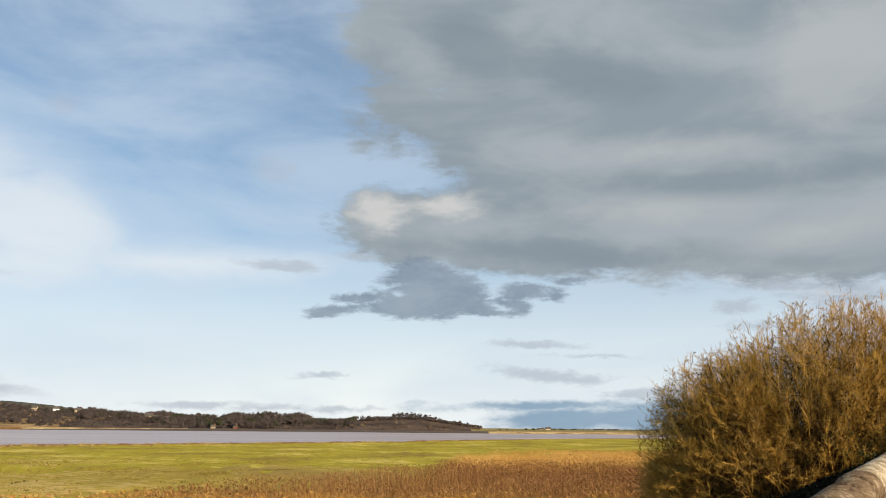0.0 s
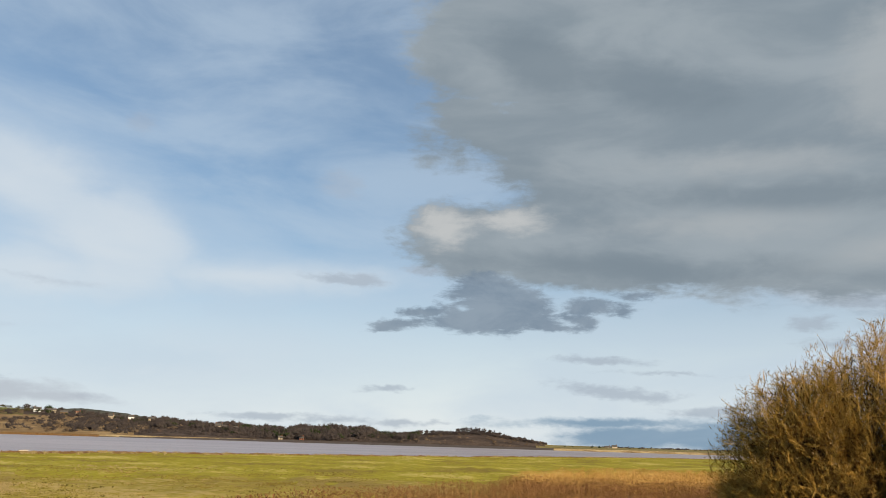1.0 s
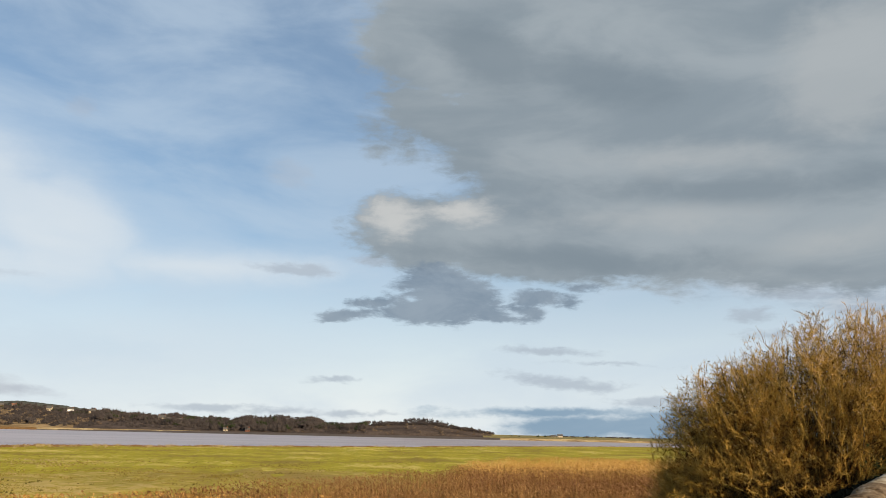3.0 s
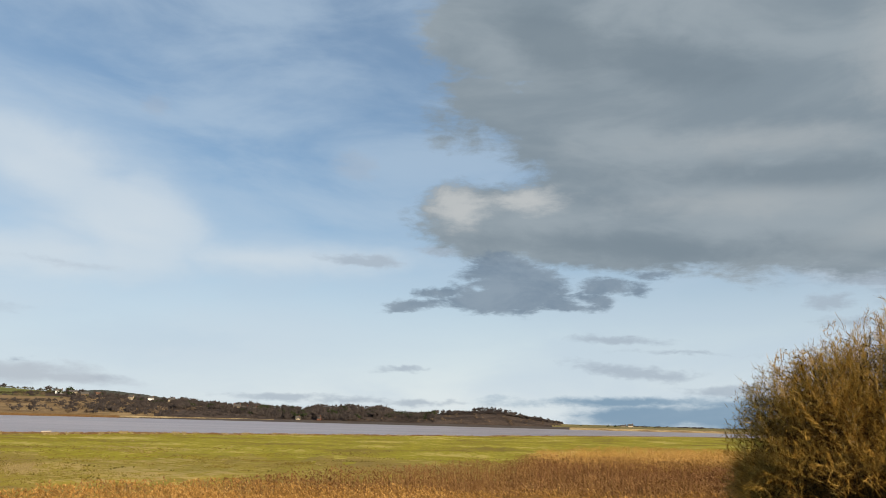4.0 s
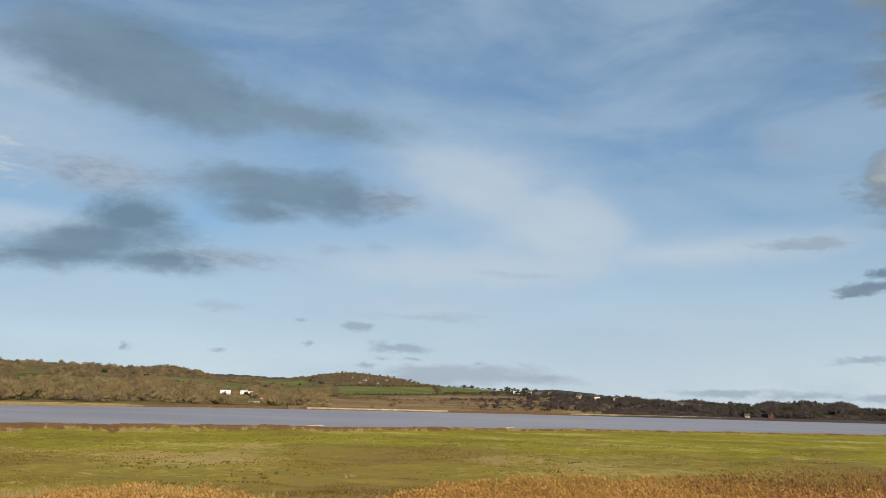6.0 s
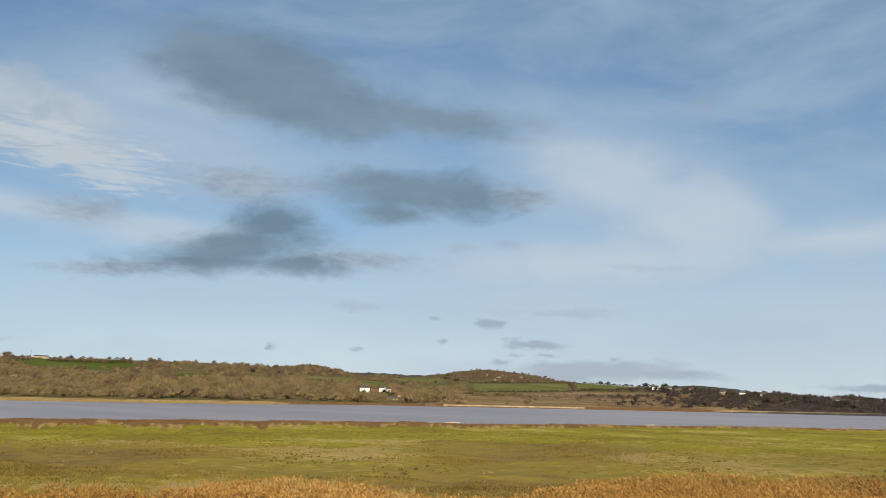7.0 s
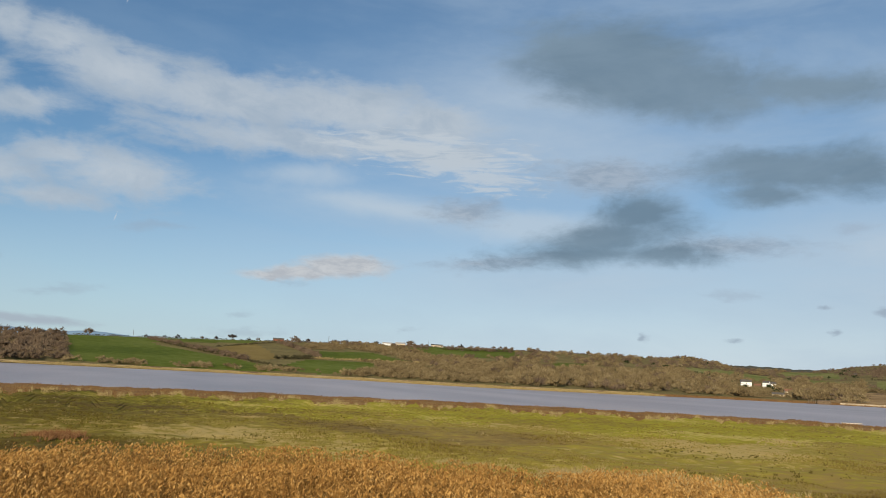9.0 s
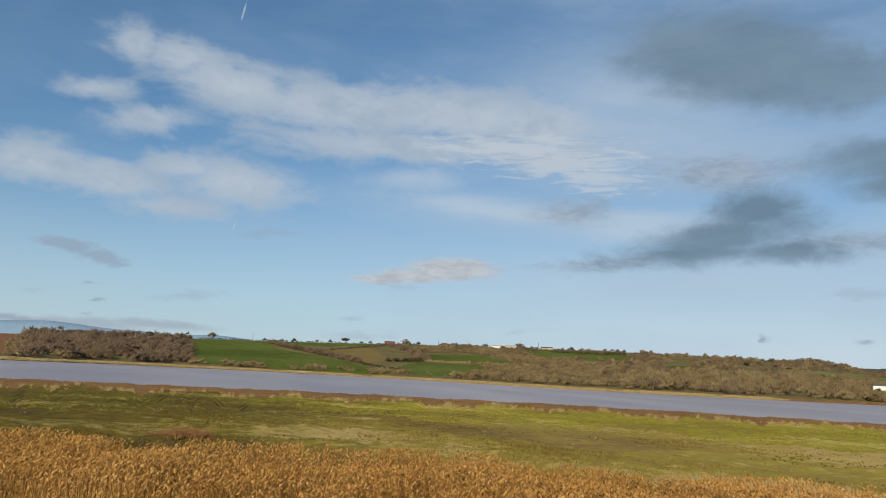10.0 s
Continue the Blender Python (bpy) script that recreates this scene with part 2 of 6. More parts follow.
# pale haze low down, thicker ahead than to the left
low = wramp(EL, 16.0, -1.0)
side = wramp(AZ, 100.0, 58.0, 0.6, 0.92)
layer = wmix(wmath("MULTIPLY", low, side), layer, wmix(wramp(AZ, 80.0, 20.0), (0.87, 0.935, 0.98), (0.97, 0.98, 0.955)))
thin_sheet = wmath("MULTIPLY", wramp(STREAK, 0.30, 0.68, 0.28, 0.66), wramp(AZ, 105.0, 45.0, 0.3, 1.0))
layer = wmix(thin_sheet, layer, (0.54, 0.65, 0.77))
layer = wmix(cover("veil", STREAK, 3.2, FINE, 0.7, 1.0, -1.9, 0.62), layer, tint(STREAK, (0.55, 0.66, 0.78), (0.68, 0.75, 0.82)))
layer = wmix(cover("sheet", BILLOW, 1.6, STREAK, 1.6, 0.5, -0.9, 0.5), layer, (0.74, 0.79, 0.83))
layer = wmix(cover("storm", BILLOW, 0.9, FINE, 0.7, 0.25, -0.5, 0.88), layer, tint(SHADE, (0.19, 0.31, 0.44), (0.32, 0.43, 0.54), 0.35, 0.7))
layer = wmix(cover("fog", BILLOW, 1.4, FINE, 0.8, 0.5, -0.3, 0.8), layer, (0.50, 0.54, 0.60))
layer = wmix(cover("white", BILLOW, 3.0, FINE, 0.6, 0.6, -0.8, 0.85), layer, tint(BILLOW, (0.52, 0.585, 0.66), (0.72, 0.745, 0.77), 0.3, 0.7))
layer = wmix(cover("ripple", ROWS_OF_PUFFS, 3.8, FINE, 0.6, 0.35, -0.7, 0.75), layer, (0.72, 0.75, 0.78))
layer = wmix(cover("faint", BILLOW, 1.2, FINE, 1.4, 0.3, -0.6, 0.32), layer, (0.42, 0.47, 0.55))
layer = wmix(cover("thin", BILLOW, 2.2, FINE, 0.9, 0.5, -0.8, 0.72), layer, tint(FINE, (0.36, 0.42, 0.50), (0.50, 0.54, 0.60)))
layer = wmix(cover("wisp", BILLOW, 1.2, FINE, 1.2, 0.28, -0.42, 0.68), layer, (0.40, 0.46, 0.54))
body = tint(SHADE, (0.25, 0.303, 0.35), (0.35, 0.40, 0.44))
body = wmix(cover("band", BILLOW, 2.0, FINE, 0.5, 0.5, -1.0, 0.75), body, (0.205, 0.255, 0.30))
body = wmix(cover("pale", BILLOW, 2.2, FINE, 0.5, 0.5, -1.2, 0.7), body, (0.44, 0.47, 0.49))
body = wmix(cover("lit", BILLOW, 2.6, FINE, 1.0, 0.3, -1.1, 0.85), body, (0.60, 0.605, 0.60))
layer = wmix(cover("mass", BILLOW, 1.7, FINE, 0.8, 0.48, -0.15, 0.97), layer, body)
layer = wmix(cover("grey", BILLOW, 2.0, FINE, 0.5, 0.66, -0.8, 0.86), layer, tint(SHADE, (0.18, 0.258, 0.33), (0.268, 0.352, 0.425)))
layer = wmix(cover("dark", BILLOW, 1.7, FINE, 1.4, 0.26, -0.3, 0.92), layer, tint(BILLOW, (0.20, 0.265, 0.345), (0.28, 0.345, 0.42)))
layer = wmix(cover("puff", BILLOW, 0.8, FINE, 0.6, 0.46, -0.3, 0.95), layer, tint(FINE, (0.60, 0.60, 0.62), (0.76, 0.74, 0.73)))
layer = wmix(cover("contrail", FINE, 0.3, FINE, 0.2, 0.1, -0.2, 0.6), layer, (0.75, 0.77, 0.8))
back = wnode("ShaderNodeBackground", Strength=0.7)
wt.links.new(layer, back.inputs["Color"])
wt.links.new(back.outputs[0], wt.nodes.new("ShaderNodeOutputWorld").inputs["Surface"])


# ---- materials ----
def material(name, colours, scale=1.0, rough=0.85, bump=0.3, fine=8.0, island=0.0, specular=0.03, tight=0.34, broad=0.55, grain_along=None, second=None):
    """colours: two to four base colours, spread by coarse and fine noise at real size and, if island > 0, from piece to piece."""
    m = bpy.data.materials.new(name)
    m.use_nodes = True
    t = m.node_tree
    n, link = t.nodes, t.links.new
    bsdf = n["Principled BSDF"]
    tc, mp = n.new("ShaderNodeTexCoord"), n.new("ShaderNodeMapping")
    link(tc.outputs["Object"], mp.inputs[0])
    if grain_along:
        mp.vector_type = "TEXTURE"
        mp.inputs["Rotation"].default_value = (0, 0, radians(grain_along[0]))
        mp.inputs["Scale"].default_value = (1, grain_along[1], 1)
    coarse, grain = n.new("ShaderNodeTexNoise"), n.new("ShaderNodeTexNoise")
    for node, s, d in ((coarse, scale, 4.0), (grain, scale * fine, 5.0)):
        node.inputs["Scale"].default_value, node.inputs["Detail"].default_value = s, d
        link(mp.outputs[0], node.inputs["Vector"])
    mix = n.new("ShaderNodeMath")
    mix.operation = "MULTIPLY_ADD"
    link(grain.outputs[0], mix.inputs[0])
    mix.inputs[1].default_value = 1 - broad
    half = n.new("ShaderNodeMath")
    half.operation = "MULTIPLY"
    link(coarse.outputs[0], half.inputs[0])
    half.inputs[1].default_value = broad
    link(half.outputs[0], mix.inputs[2])
    value = mix.outputs[0]
    if island:
        geo, blend = n.new("ShaderNodeNewGeometry"), n.new("ShaderNodeMix")
        link(value, blend.inputs[2])
        spread = n.new("ShaderNodeMapRange")
        spread.inputs["To Min"].default_value, spread.inputs["To Max"].default_value = 0.25, 0.75
        link(geo.outputs["Random Per Island"], spread.inputs[0])
        link(spread.outputs[0], blend.inputs[3])
        blend.inputs[0].default_value = island
        value = blend.outputs[0]
    shades = []
    for row in (colours, second) if second else (colours,):
        ramp = n.new("ShaderNodeValToRGB")
        els = ramp.color_ramp.elements
        for i, c in enumerate(row):
            pos = 0.5 - tight / 2 + tight * i / (len(row) - 1)
            e = els[i] if i < 2 else els.new(pos)
            e.position, e.color = pos, (*c, 1)
        link(value, ramp.inputs[0])
        shades.append(ramp.outputs[0])
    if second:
        # the second row of colours takes over gradually across the marsh, from y = 50 to y = -10
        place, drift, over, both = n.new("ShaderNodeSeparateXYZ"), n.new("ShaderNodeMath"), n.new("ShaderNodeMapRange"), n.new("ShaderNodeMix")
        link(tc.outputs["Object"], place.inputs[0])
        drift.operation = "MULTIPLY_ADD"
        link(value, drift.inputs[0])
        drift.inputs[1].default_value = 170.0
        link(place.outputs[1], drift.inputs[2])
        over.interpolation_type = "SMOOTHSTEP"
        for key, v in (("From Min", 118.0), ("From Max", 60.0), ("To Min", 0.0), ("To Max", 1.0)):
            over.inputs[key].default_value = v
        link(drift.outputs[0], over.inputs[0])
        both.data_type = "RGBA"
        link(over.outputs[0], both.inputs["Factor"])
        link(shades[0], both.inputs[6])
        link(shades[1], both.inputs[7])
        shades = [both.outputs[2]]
    link(shades[0], bsdf.inputs["Base Color"])
    bsdf.inputs["Roughness"].default_value = rough
    bsdf.inputs["Specular IOR Level"].default_value = specular
    if bump:
        b = n.new("ShaderNodeBump")
        b.inputs["Strength"].default_value, b.inputs["Distance"].default_value = bump, 0.2 / (scale * fine)
        link(grain.outputs[0], b.inputs["Height"])
        link(b.outputs[0], bsdf.inputs["Normal"])
    return m


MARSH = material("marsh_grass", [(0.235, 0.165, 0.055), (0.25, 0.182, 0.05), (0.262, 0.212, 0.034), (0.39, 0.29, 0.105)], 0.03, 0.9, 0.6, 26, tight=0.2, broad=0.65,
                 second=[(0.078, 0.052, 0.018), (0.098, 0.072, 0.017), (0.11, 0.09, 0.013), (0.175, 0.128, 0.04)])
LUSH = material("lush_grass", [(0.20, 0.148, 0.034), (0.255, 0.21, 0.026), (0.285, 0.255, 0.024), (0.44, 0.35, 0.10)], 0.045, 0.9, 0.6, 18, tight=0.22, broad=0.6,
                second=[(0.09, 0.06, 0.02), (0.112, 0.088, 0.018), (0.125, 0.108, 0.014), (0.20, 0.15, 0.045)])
SEDGE = material("brown_sedge", [(0.12, 0.07, 0.03), (0.19, 0.11, 0.045), (0.27, 0.18, 0.075)], 0.12, 0.9, 0.5, 10)
REEDFLOOR = material("reed_litter", [(0.13, 0.07, 0.025), (0.22, 0.12, 0.04)], 0.4, 0.9, 0.5)
MUD = material("wet_mud", [(0.12, 0.085, 0.06), (0.20, 0.15, 0.11)], 0.3, 0.5, 0.3, specular=0.4)
STRAND = material("dry_shore_grass", [(0.14, 0.09, 0.045), (0.34, 0.24, 0.115), (0.55, 0.42, 0.22)], 0.035, 0.9, 0.5, 9, tight=0.25)
SHINGLE = material("dark_shore_stones", [(0.06, 0.05, 0.045), (0.11, 0.09, 0.075)], 0.1, 0.8, 0.5, 9)
HILL = material("hill_scrub", [(0.095, 0.075, 0.035), (0.145, 0.118, 0.05), (0.18, 0.16, 0.062)], 0.02, 0.9, 0.6, 12)
PASTURE = material("green_pasture", [(0.06, 0.082, 0.011), (0.086, 0.108, 0.016), (0.115, 0.135, 0.028)], 0.008, 0.9, 0.3, 14, tight=0.25)
DULLGREEN = material("worn_pasture", [(0.10, 0.115, 0.03), (0.15, 0.155, 0.045), (0.19, 0.18, 0.07)], 0.012, 0.9, 0.3, 14, tight=0.25)
STUBBLE = material("bare_field", [(0.15, 0.11, 0.035), (0.21, 0.155, 0.055)], 0.02, 0.9, 0.3, 12)
LOWLAND = material("low_shore_pasture", [(0.13, 0.115, 0.04), (0.19, 0.16, 0.065), (0.27, 0.21, 0.10)], 0.02, 0.9, 0.3, 12, tight=0.25)
# bracken with the cloud shade of the right-hand hills painted in
SHADEBRACKEN = material("bracken_with_painted_shade", [(0.042, 0.031, 0.025), (0.07, 0.051, 0.04), (0.11, 0.08, 0.06)], 0.025, 0.9, 0.6, 10, tight=0.25)
PLOUGH = material("ploughed_field", [(0.17, 0.085, 0.045), (0.22, 0.12, 0.065)], 0.02, 0.9, 0.3, 12)
BRACKEN = material("bracken_slope", [(0.16, 0.105, 0.052), (0.235, 0.158, 0.078), (0.32, 0.225, 0.115)], 0.02, 0.9, 0.6, 10, tight=0.25)
PATH = material("bank_grass", [(0.12, 0.12, 0.03), (0.20, 0.16, 0.05), (0.26, 0.19, 0.08)], 0.8, 0.9, 0.5)
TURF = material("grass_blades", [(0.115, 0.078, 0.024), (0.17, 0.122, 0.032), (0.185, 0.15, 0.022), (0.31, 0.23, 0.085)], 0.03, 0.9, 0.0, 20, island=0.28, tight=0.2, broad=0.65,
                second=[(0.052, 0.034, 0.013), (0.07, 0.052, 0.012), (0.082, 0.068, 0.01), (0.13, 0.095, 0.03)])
RUSH = material("dark_rush", [(0.08, 0.06, 0.018), (0.11, 0.086, 0.02), (0.15, 0.118, 0.028)], 0.1, 0.9, 0.0, 10, island=0.2)
STRAW = material("straw_tufts", [(0.21, 0.155, 0.06), (0.33, 0.25, 0.105), (0.44, 0.34, 0.16)], 0.1, 0.9, 0.0, 10, island=0.5)
RUST = material("rusty_sedge_blades", [(0.12, 0.062, 0.025), (0.19, 0.105, 0.042), (0.28, 0.175, 0.075)], 0.1, 0.9, 0.0, 10, island=0.5)
REED = material("dry_reed", [(0.16, 0.077, 0.021), (0.27, 0.141, 0.038), (0.38, 0.213, 0.062), (0.50, 0.312, 0.11)], 0.15, 0.85, 0.0, 12, island=0.5)
REEDRED = material("red_brown_reed", [(0.13, 0.066, 0.026), (0.22, 0.118, 0.045), (0.34, 0.20, 0.082)], 0.08, 0.85, 0.0, 12, island=0.4)
REEDDARK = material("purple_brown_reed", [(0.12, 0.055, 0.024), (0.20, 0.10, 0.042), (0.30, 0.165, 0.07)], 0.15, 0.85, 0.0, 12, island=0.6)
REEDPALE = material("straw_reed", [(0.38, 0.20, 0.05), (0.52, 0.31, 0.09), (0.62, 0.41, 0.16)], 0.1, 0.85, 0.0, 12, island=0.5)
TWIG = material("lichened_twig", [(0.20, 0.108, 0.026), (0.36, 0.205, 0.042), (0.50, 0.31, 0.068), (0.60, 0.41, 0.13)], 0.5, 0.85, 0.0, 6, island=0.45)
YOUNG = material("young_twig", [(0.26, 0.17, 0.07), (0.42, 0.31, 0.16), (0.56, 0.45, 0.28)], 0.5, 0.85, 0.0, 6, island=0.5)
BARK = material("grey_brown_bark", [(0.07, 0.055, 0.04), (0.14, 0.11, 0.08)], 4.0, 0.9, 0.4)
# near black: the shade beside parapet and shrub is put into this colour
BRAMBLE_SHADE = material("bramble_with_painted_shade", [(0.010, 0.010, 0.006), (0.022, 0.020, 0.011)], 3.0, 0.9, 0.0, island=0.5)
# withered leaves, and inner twigs with the shrub's shade put into their colour
SHADETWIG_DEADLEAF = material("inner_shade_twig_and_dead_leaf", [(0.03, 0.019, 0.008), (0.07, 0.043, 0.014), (0.13, 0.08, 0.025)], 0.5, 0.9, 0.0, 6, island=0.6)
IVY = material("ivy_leaf", [(0.025, 0.045, 0.012), (0.05, 0.075, 0.02)], 3.0, 0.75, 0.0, island=0.5, specular=0.15)
WOODTAN = material("tan_winter_wood", [(0.10, 0.07, 0.036), (0.19, 0.142, 0.07), (0.31, 0.24, 0.125)], 0.05, 0.9, 0.0, 14, island=0.08, tight=0.3)
# dark trees; on the right-hand hills this colour also carries the cloud shade
WOODDARK_SHADE = material("dark_and_cloud_shaded_wood", [(0.036, 0.029, 0.028), (0.060, 0.049, 0.045), (0.095, 0.077, 0.068)], 0.05, 0.9, 0.0, 14, island=0.08, tight=0.3)
WOODBROWN = material("brown_winter_wood", [(0.075, 0.052, 0.036), (0.14, 0.10, 0.066), (0.22, 0.165, 0.105)], 0.05, 0.9, 0.0, 14, island=0.08, tight=0.3)
EVERGREEN = material("dark_evergreen", [(0.018, 0.026, 0.012), (0.04, 0.05, 0.02)], 0.05, 0.9, 0.0, 12, island=0.5)
HEDGE = material("dark_hedge", [(0.05, 0.046, 0.024), (0.095, 0.08, 0.04)], 0.1, 0.9, 0.0, 10, island=0.2)
FARWOOD = material("far_forest", [(0.055, 0.06, 0.05), (0.09, 0.09, 0.075)], 0.012, 1.0, 0.2, 10)
# the blue haze of distance is put into this base colour
HAZEBLUE = material("mountain_with_painted_haze", [(0.19, 0.28, 0.39), (0.23, 0.33, 0.45)], 0.004, 1.0, 0.0, 10)
RENDER = material("white_render", [(0.74, 0.73, 0.70), (0.82, 0.81, 0.79)], 0.8, 0.8, 0.05)
CREAM = material("cream_render", [(0.46, 0.38, 0.27), (0.56, 0.47, 0.35)], 0.8, 0.8, 0.05)
REDBRICK = material("red_brick", [(0.17, 0.07, 0.045), (0.23, 0.10, 0.065)], 2.0, 0.85, 0.2)
SLATE = material("grey_slate", [(0.075, 0.068, 0.062), (0.12, 0.11, 0.10)], 1.5, 0.8, 0.2)
TILE = material("brown_roof_tile", [(0.17, 0.085, 0.055), (0.24, 0.13, 0.085)], 1.5, 0.8, 0.2)
TIN = material("pale_sheet_roof", [(0.30, 0.29, 0.27), (0.42, 0.40, 0.37)], 0.5, 0.5, 0.1)
PANE = material("dark_window_glass", [(0.02, 0.025, 0.03), (0.035, 0.04, 0.045)], 1.0, 0.1, 0.0, specular=0.6)
DOORPAINT = material("painted_door", [(0.08, 0.05, 0.03), (0.11, 0.07, 0.045)], 3.0, 0.6, 0.1)
STONE = material("weathered_stone", [(0.05, 0.034, 0.022), (0.105, 0.073, 0.045), (0.15, 0.11, 0.07), (0.26, 0.21, 0.15)], 7.0, 0.9, 1.0, 5, tight=0.28, grain_along=(-30.2, 5.0))
PALESTONE = material("lichen_white_stone", [(0.13, 0.095, 0.058), (0.28, 0.235, 0.165), (0.46, 0.42, 0.34)], 7.0, 0.9, 1.0, 5, tight=0.28, grain_along=(-30.2, 5.0))
SEASTONE = material("sea_wall_stone", [(0.19, 0.15, 0.095), (0.34, 0.28, 0.195), (0.50, 0.43, 0.32)], 0.12, 0.9, 0.4, 9)
PALEWOOD = material("bleached_wood", [(0.36, 0.31, 0.25), (0.50, 0.45, 0.38)], 2.0, 0.9, 0.3)
TIMBER = material("weathered_timber", [(0.09, 0.07, 0.05), (0.16, 0.13, 0.10)], 2.0, 0.85, 0.3)

WATER = bpy.data.materials.new("silty_water")
WATER.use_nodes = True
wn = WATER.node_tree.nodes
wl = WATER.node_tree.links.new
wb = wn["Principled BSDF"]
wc, wm = wn.new("ShaderNodeTexCoord"), wn.new("ShaderNodeMapping")
wm.inputs["Rotation"].default_value = (0, 0, radians(35))
wm.inputs["Scale"].default_value = (0.25, 1.0, 1.0)
wl(wc.outputs["Object"], wm.inputs[0])
ripple, patch = wn.new("ShaderNodeTexNoise"), wn.new("ShaderNodeTexNoise")
ripple.inputs["Scale"].default_value, ripple.inputs["Detail"].default_value = 0.9, 5.0
patch.inputs["Scale"].default_value, patch.inputs["Detail"].default_value = 0.02, 5.0
wl(wm.outputs[0], ripple.inputs["Vector"])
wl(wm.outputs[0], patch.inputs["Vector"])
silt = wn.new("ShaderNodeValToRGB")
silt.color_ramp.elements[0].position, silt.color_ramp.elements[0].color = 0.35, (0.225, 0.18, 0.185, 1)
silt.color_ramp.elements[1].position, silt.color_ramp.elements[1].color = 0.65, (0.34, 0.28, 0.278, 1)
wl(patch.outputs[0], silt.inputs[0])
wl(silt.outputs[0], wb.inputs["Base Color"])
chop = wn.new("ShaderNodeBump")
chop.inputs["Strength"].default_value, chop.inputs["Distance"].default_value = 1.0, 0.25
wl(ripple.outputs[0], chop.inputs["Height"])
wl(chop.outputs[0], wb.inputs["Normal"])
wb.inputs["Roughness"].default_value = 0.36
wb.inputs["Specular IOR Level"].default_value = 0.35


# ---- mesh helpers ----
def mesh_object(name, verts, faces, mat_list, parent=None, label="", index=None, smooth=False):
    """A mesh from vertex and face rows; a face array with rows of one length is set at once."""
    me = bpy.data.meshes.new(name)
    if isinstance(faces, np.ndarray):
        v = np.asarray(verts, dtype=np.float32).reshape(-1, 3)
        n, k = faces.shape
        me.vertices.add(len(v))
        me.vertices.foreach_set("co", v.ravel())
        me.loops.add(n * k)
        me.loops.foreach_set("vertex_index", faces.astype(np.int32).ravel())
        me.polygons.add(n)
        me.polygons.foreach_set("loop_start", np.arange(n, dtype=np.int32) * k)
        me.update(calc_edges=True)
    else:
        me.from_pydata([tuple(map(float, v)) for v in verts], [], [tuple(map(int, f)) for f in faces])
    for m in mat_list if isinstance(mat_list, (list, tuple)) else [mat_list]:
        me.materials.append(m)
    if index is not None:
        me.polygons.foreach_set("material_index", np.asarray(index, dtype=np.int32))
    me.polygons.foreach_set("use_smooth", np.full(len(me.polygons), smooth, dtype=bool))
    me.update()
    ob = new(name, me)
    if parent is not None:
        ob.parent = parent
    if label:
        tagged(ob, label)
    return ob


def triangles(quads):
    """Four-cornered face rows cut into three-cornered ones."""
    return np.concatenate([quads[:, [0, 1, 2]], quads[:, [0, 2, 3]]])


def part(name, bm, mat, parent, label=""):
    me = bpy.data.meshes.new(name)
    bm.to_mesh(me)
    bm.free()
    me.materials.append(mat)
    ob = new(name, me)
    ob.parent = parent
    if label:
        tagged(ob, label)
    return ob


def block(bm, lo, hi, bevel=0.0):
    """A box between two corners, with softened edges if bevel > 0."""
    r = bmesh.ops.create_cube(bm, size=1)
    vs = r["verts"]
    lo, hi = Vector(lo), Vector(hi)
    for v in vs:
        v.co = Vector(((lo[i] + hi[i]) / 2 + v.co[i] * (hi[i] - lo[i])) for i in range(3))
    if bevel:
        es = list({e for v in vs for e in v.link_edges})
        bmesh.ops.bevel(bm, geom=es, offset=bevel, segments=1, affect="EDGES")


def tubes(segments, sides=3):
    """Tapered prisms along (p0, p1, r0, r1) rows, as vertex and face arrays."""
    seg = np.asarray(segments, dtype=float)
    p0, p1, r0, r1 = seg[:, 0:3], seg[:, 3:6], seg[:, 6], seg[:, 7]
    d = p1 - p0
    d /= np.linalg.norm(d, axis=1, keepdims=True) + 1e-9
    ref = np.where(np.abs(d[:, 2:3]) < 0.9, np.array([[0, 0, 1.0]]), np.array([[1.0, 0, 0]]))
    u = np.cross(d, ref)
    u /= np.linalg.norm(u, axis=1, keepdims=True) + 1e-9
    v = np.cross(d, u)
    rings = []
    for p, r in ((p0, r0), (p1, r1)):
        for k in range(sides):
            a = 2 * math.pi * k / sides
            rings.append(p + r[:, None] * (math.cos(a) * u + math.sin(a) * v))
    verts = np.stack(rings, 1).reshape(-1, 3)
    base = np.arange(len(seg))[:, None] * 2 * sides
    faces = np.concatenate([base + np.array([[k, (k + 1) % sides, sides + (k + 1) % sides, sides + k]]) for k in range(sides)], 0)
    return verts, faces


def soften(ob, normals):
    """Gives a mesh rounded shading normals, one for each vertex."""
    a = ob.data.attributes.new("custom_normal", "FLOAT_VECTOR", "POINT")
    a.data.foreach_set("vector", np.asarray(normals, dtype=np.float32).ravel())
    ob.data.update()


# ---- the lie of the land ----
FINE_AZ = np.arange(-180, 180.01, 0.25)


def along(pairs, soft=1.0):
    """A smooth curve over the bearing through (bearing, value) pairs."""
    a, v = zip(*pairs)
    y = np.interp(FINE_AZ, a, v)
    k = np.exp(-0.5 * (np.arange(-16, 17) * 0.25 / soft) ** 2)
    y = np.convolve(np.pad(y, 16, mode="edge"), k / k.sum(), mode="valid")
    return lambda az: np.interp(az, FINE_AZ, y)


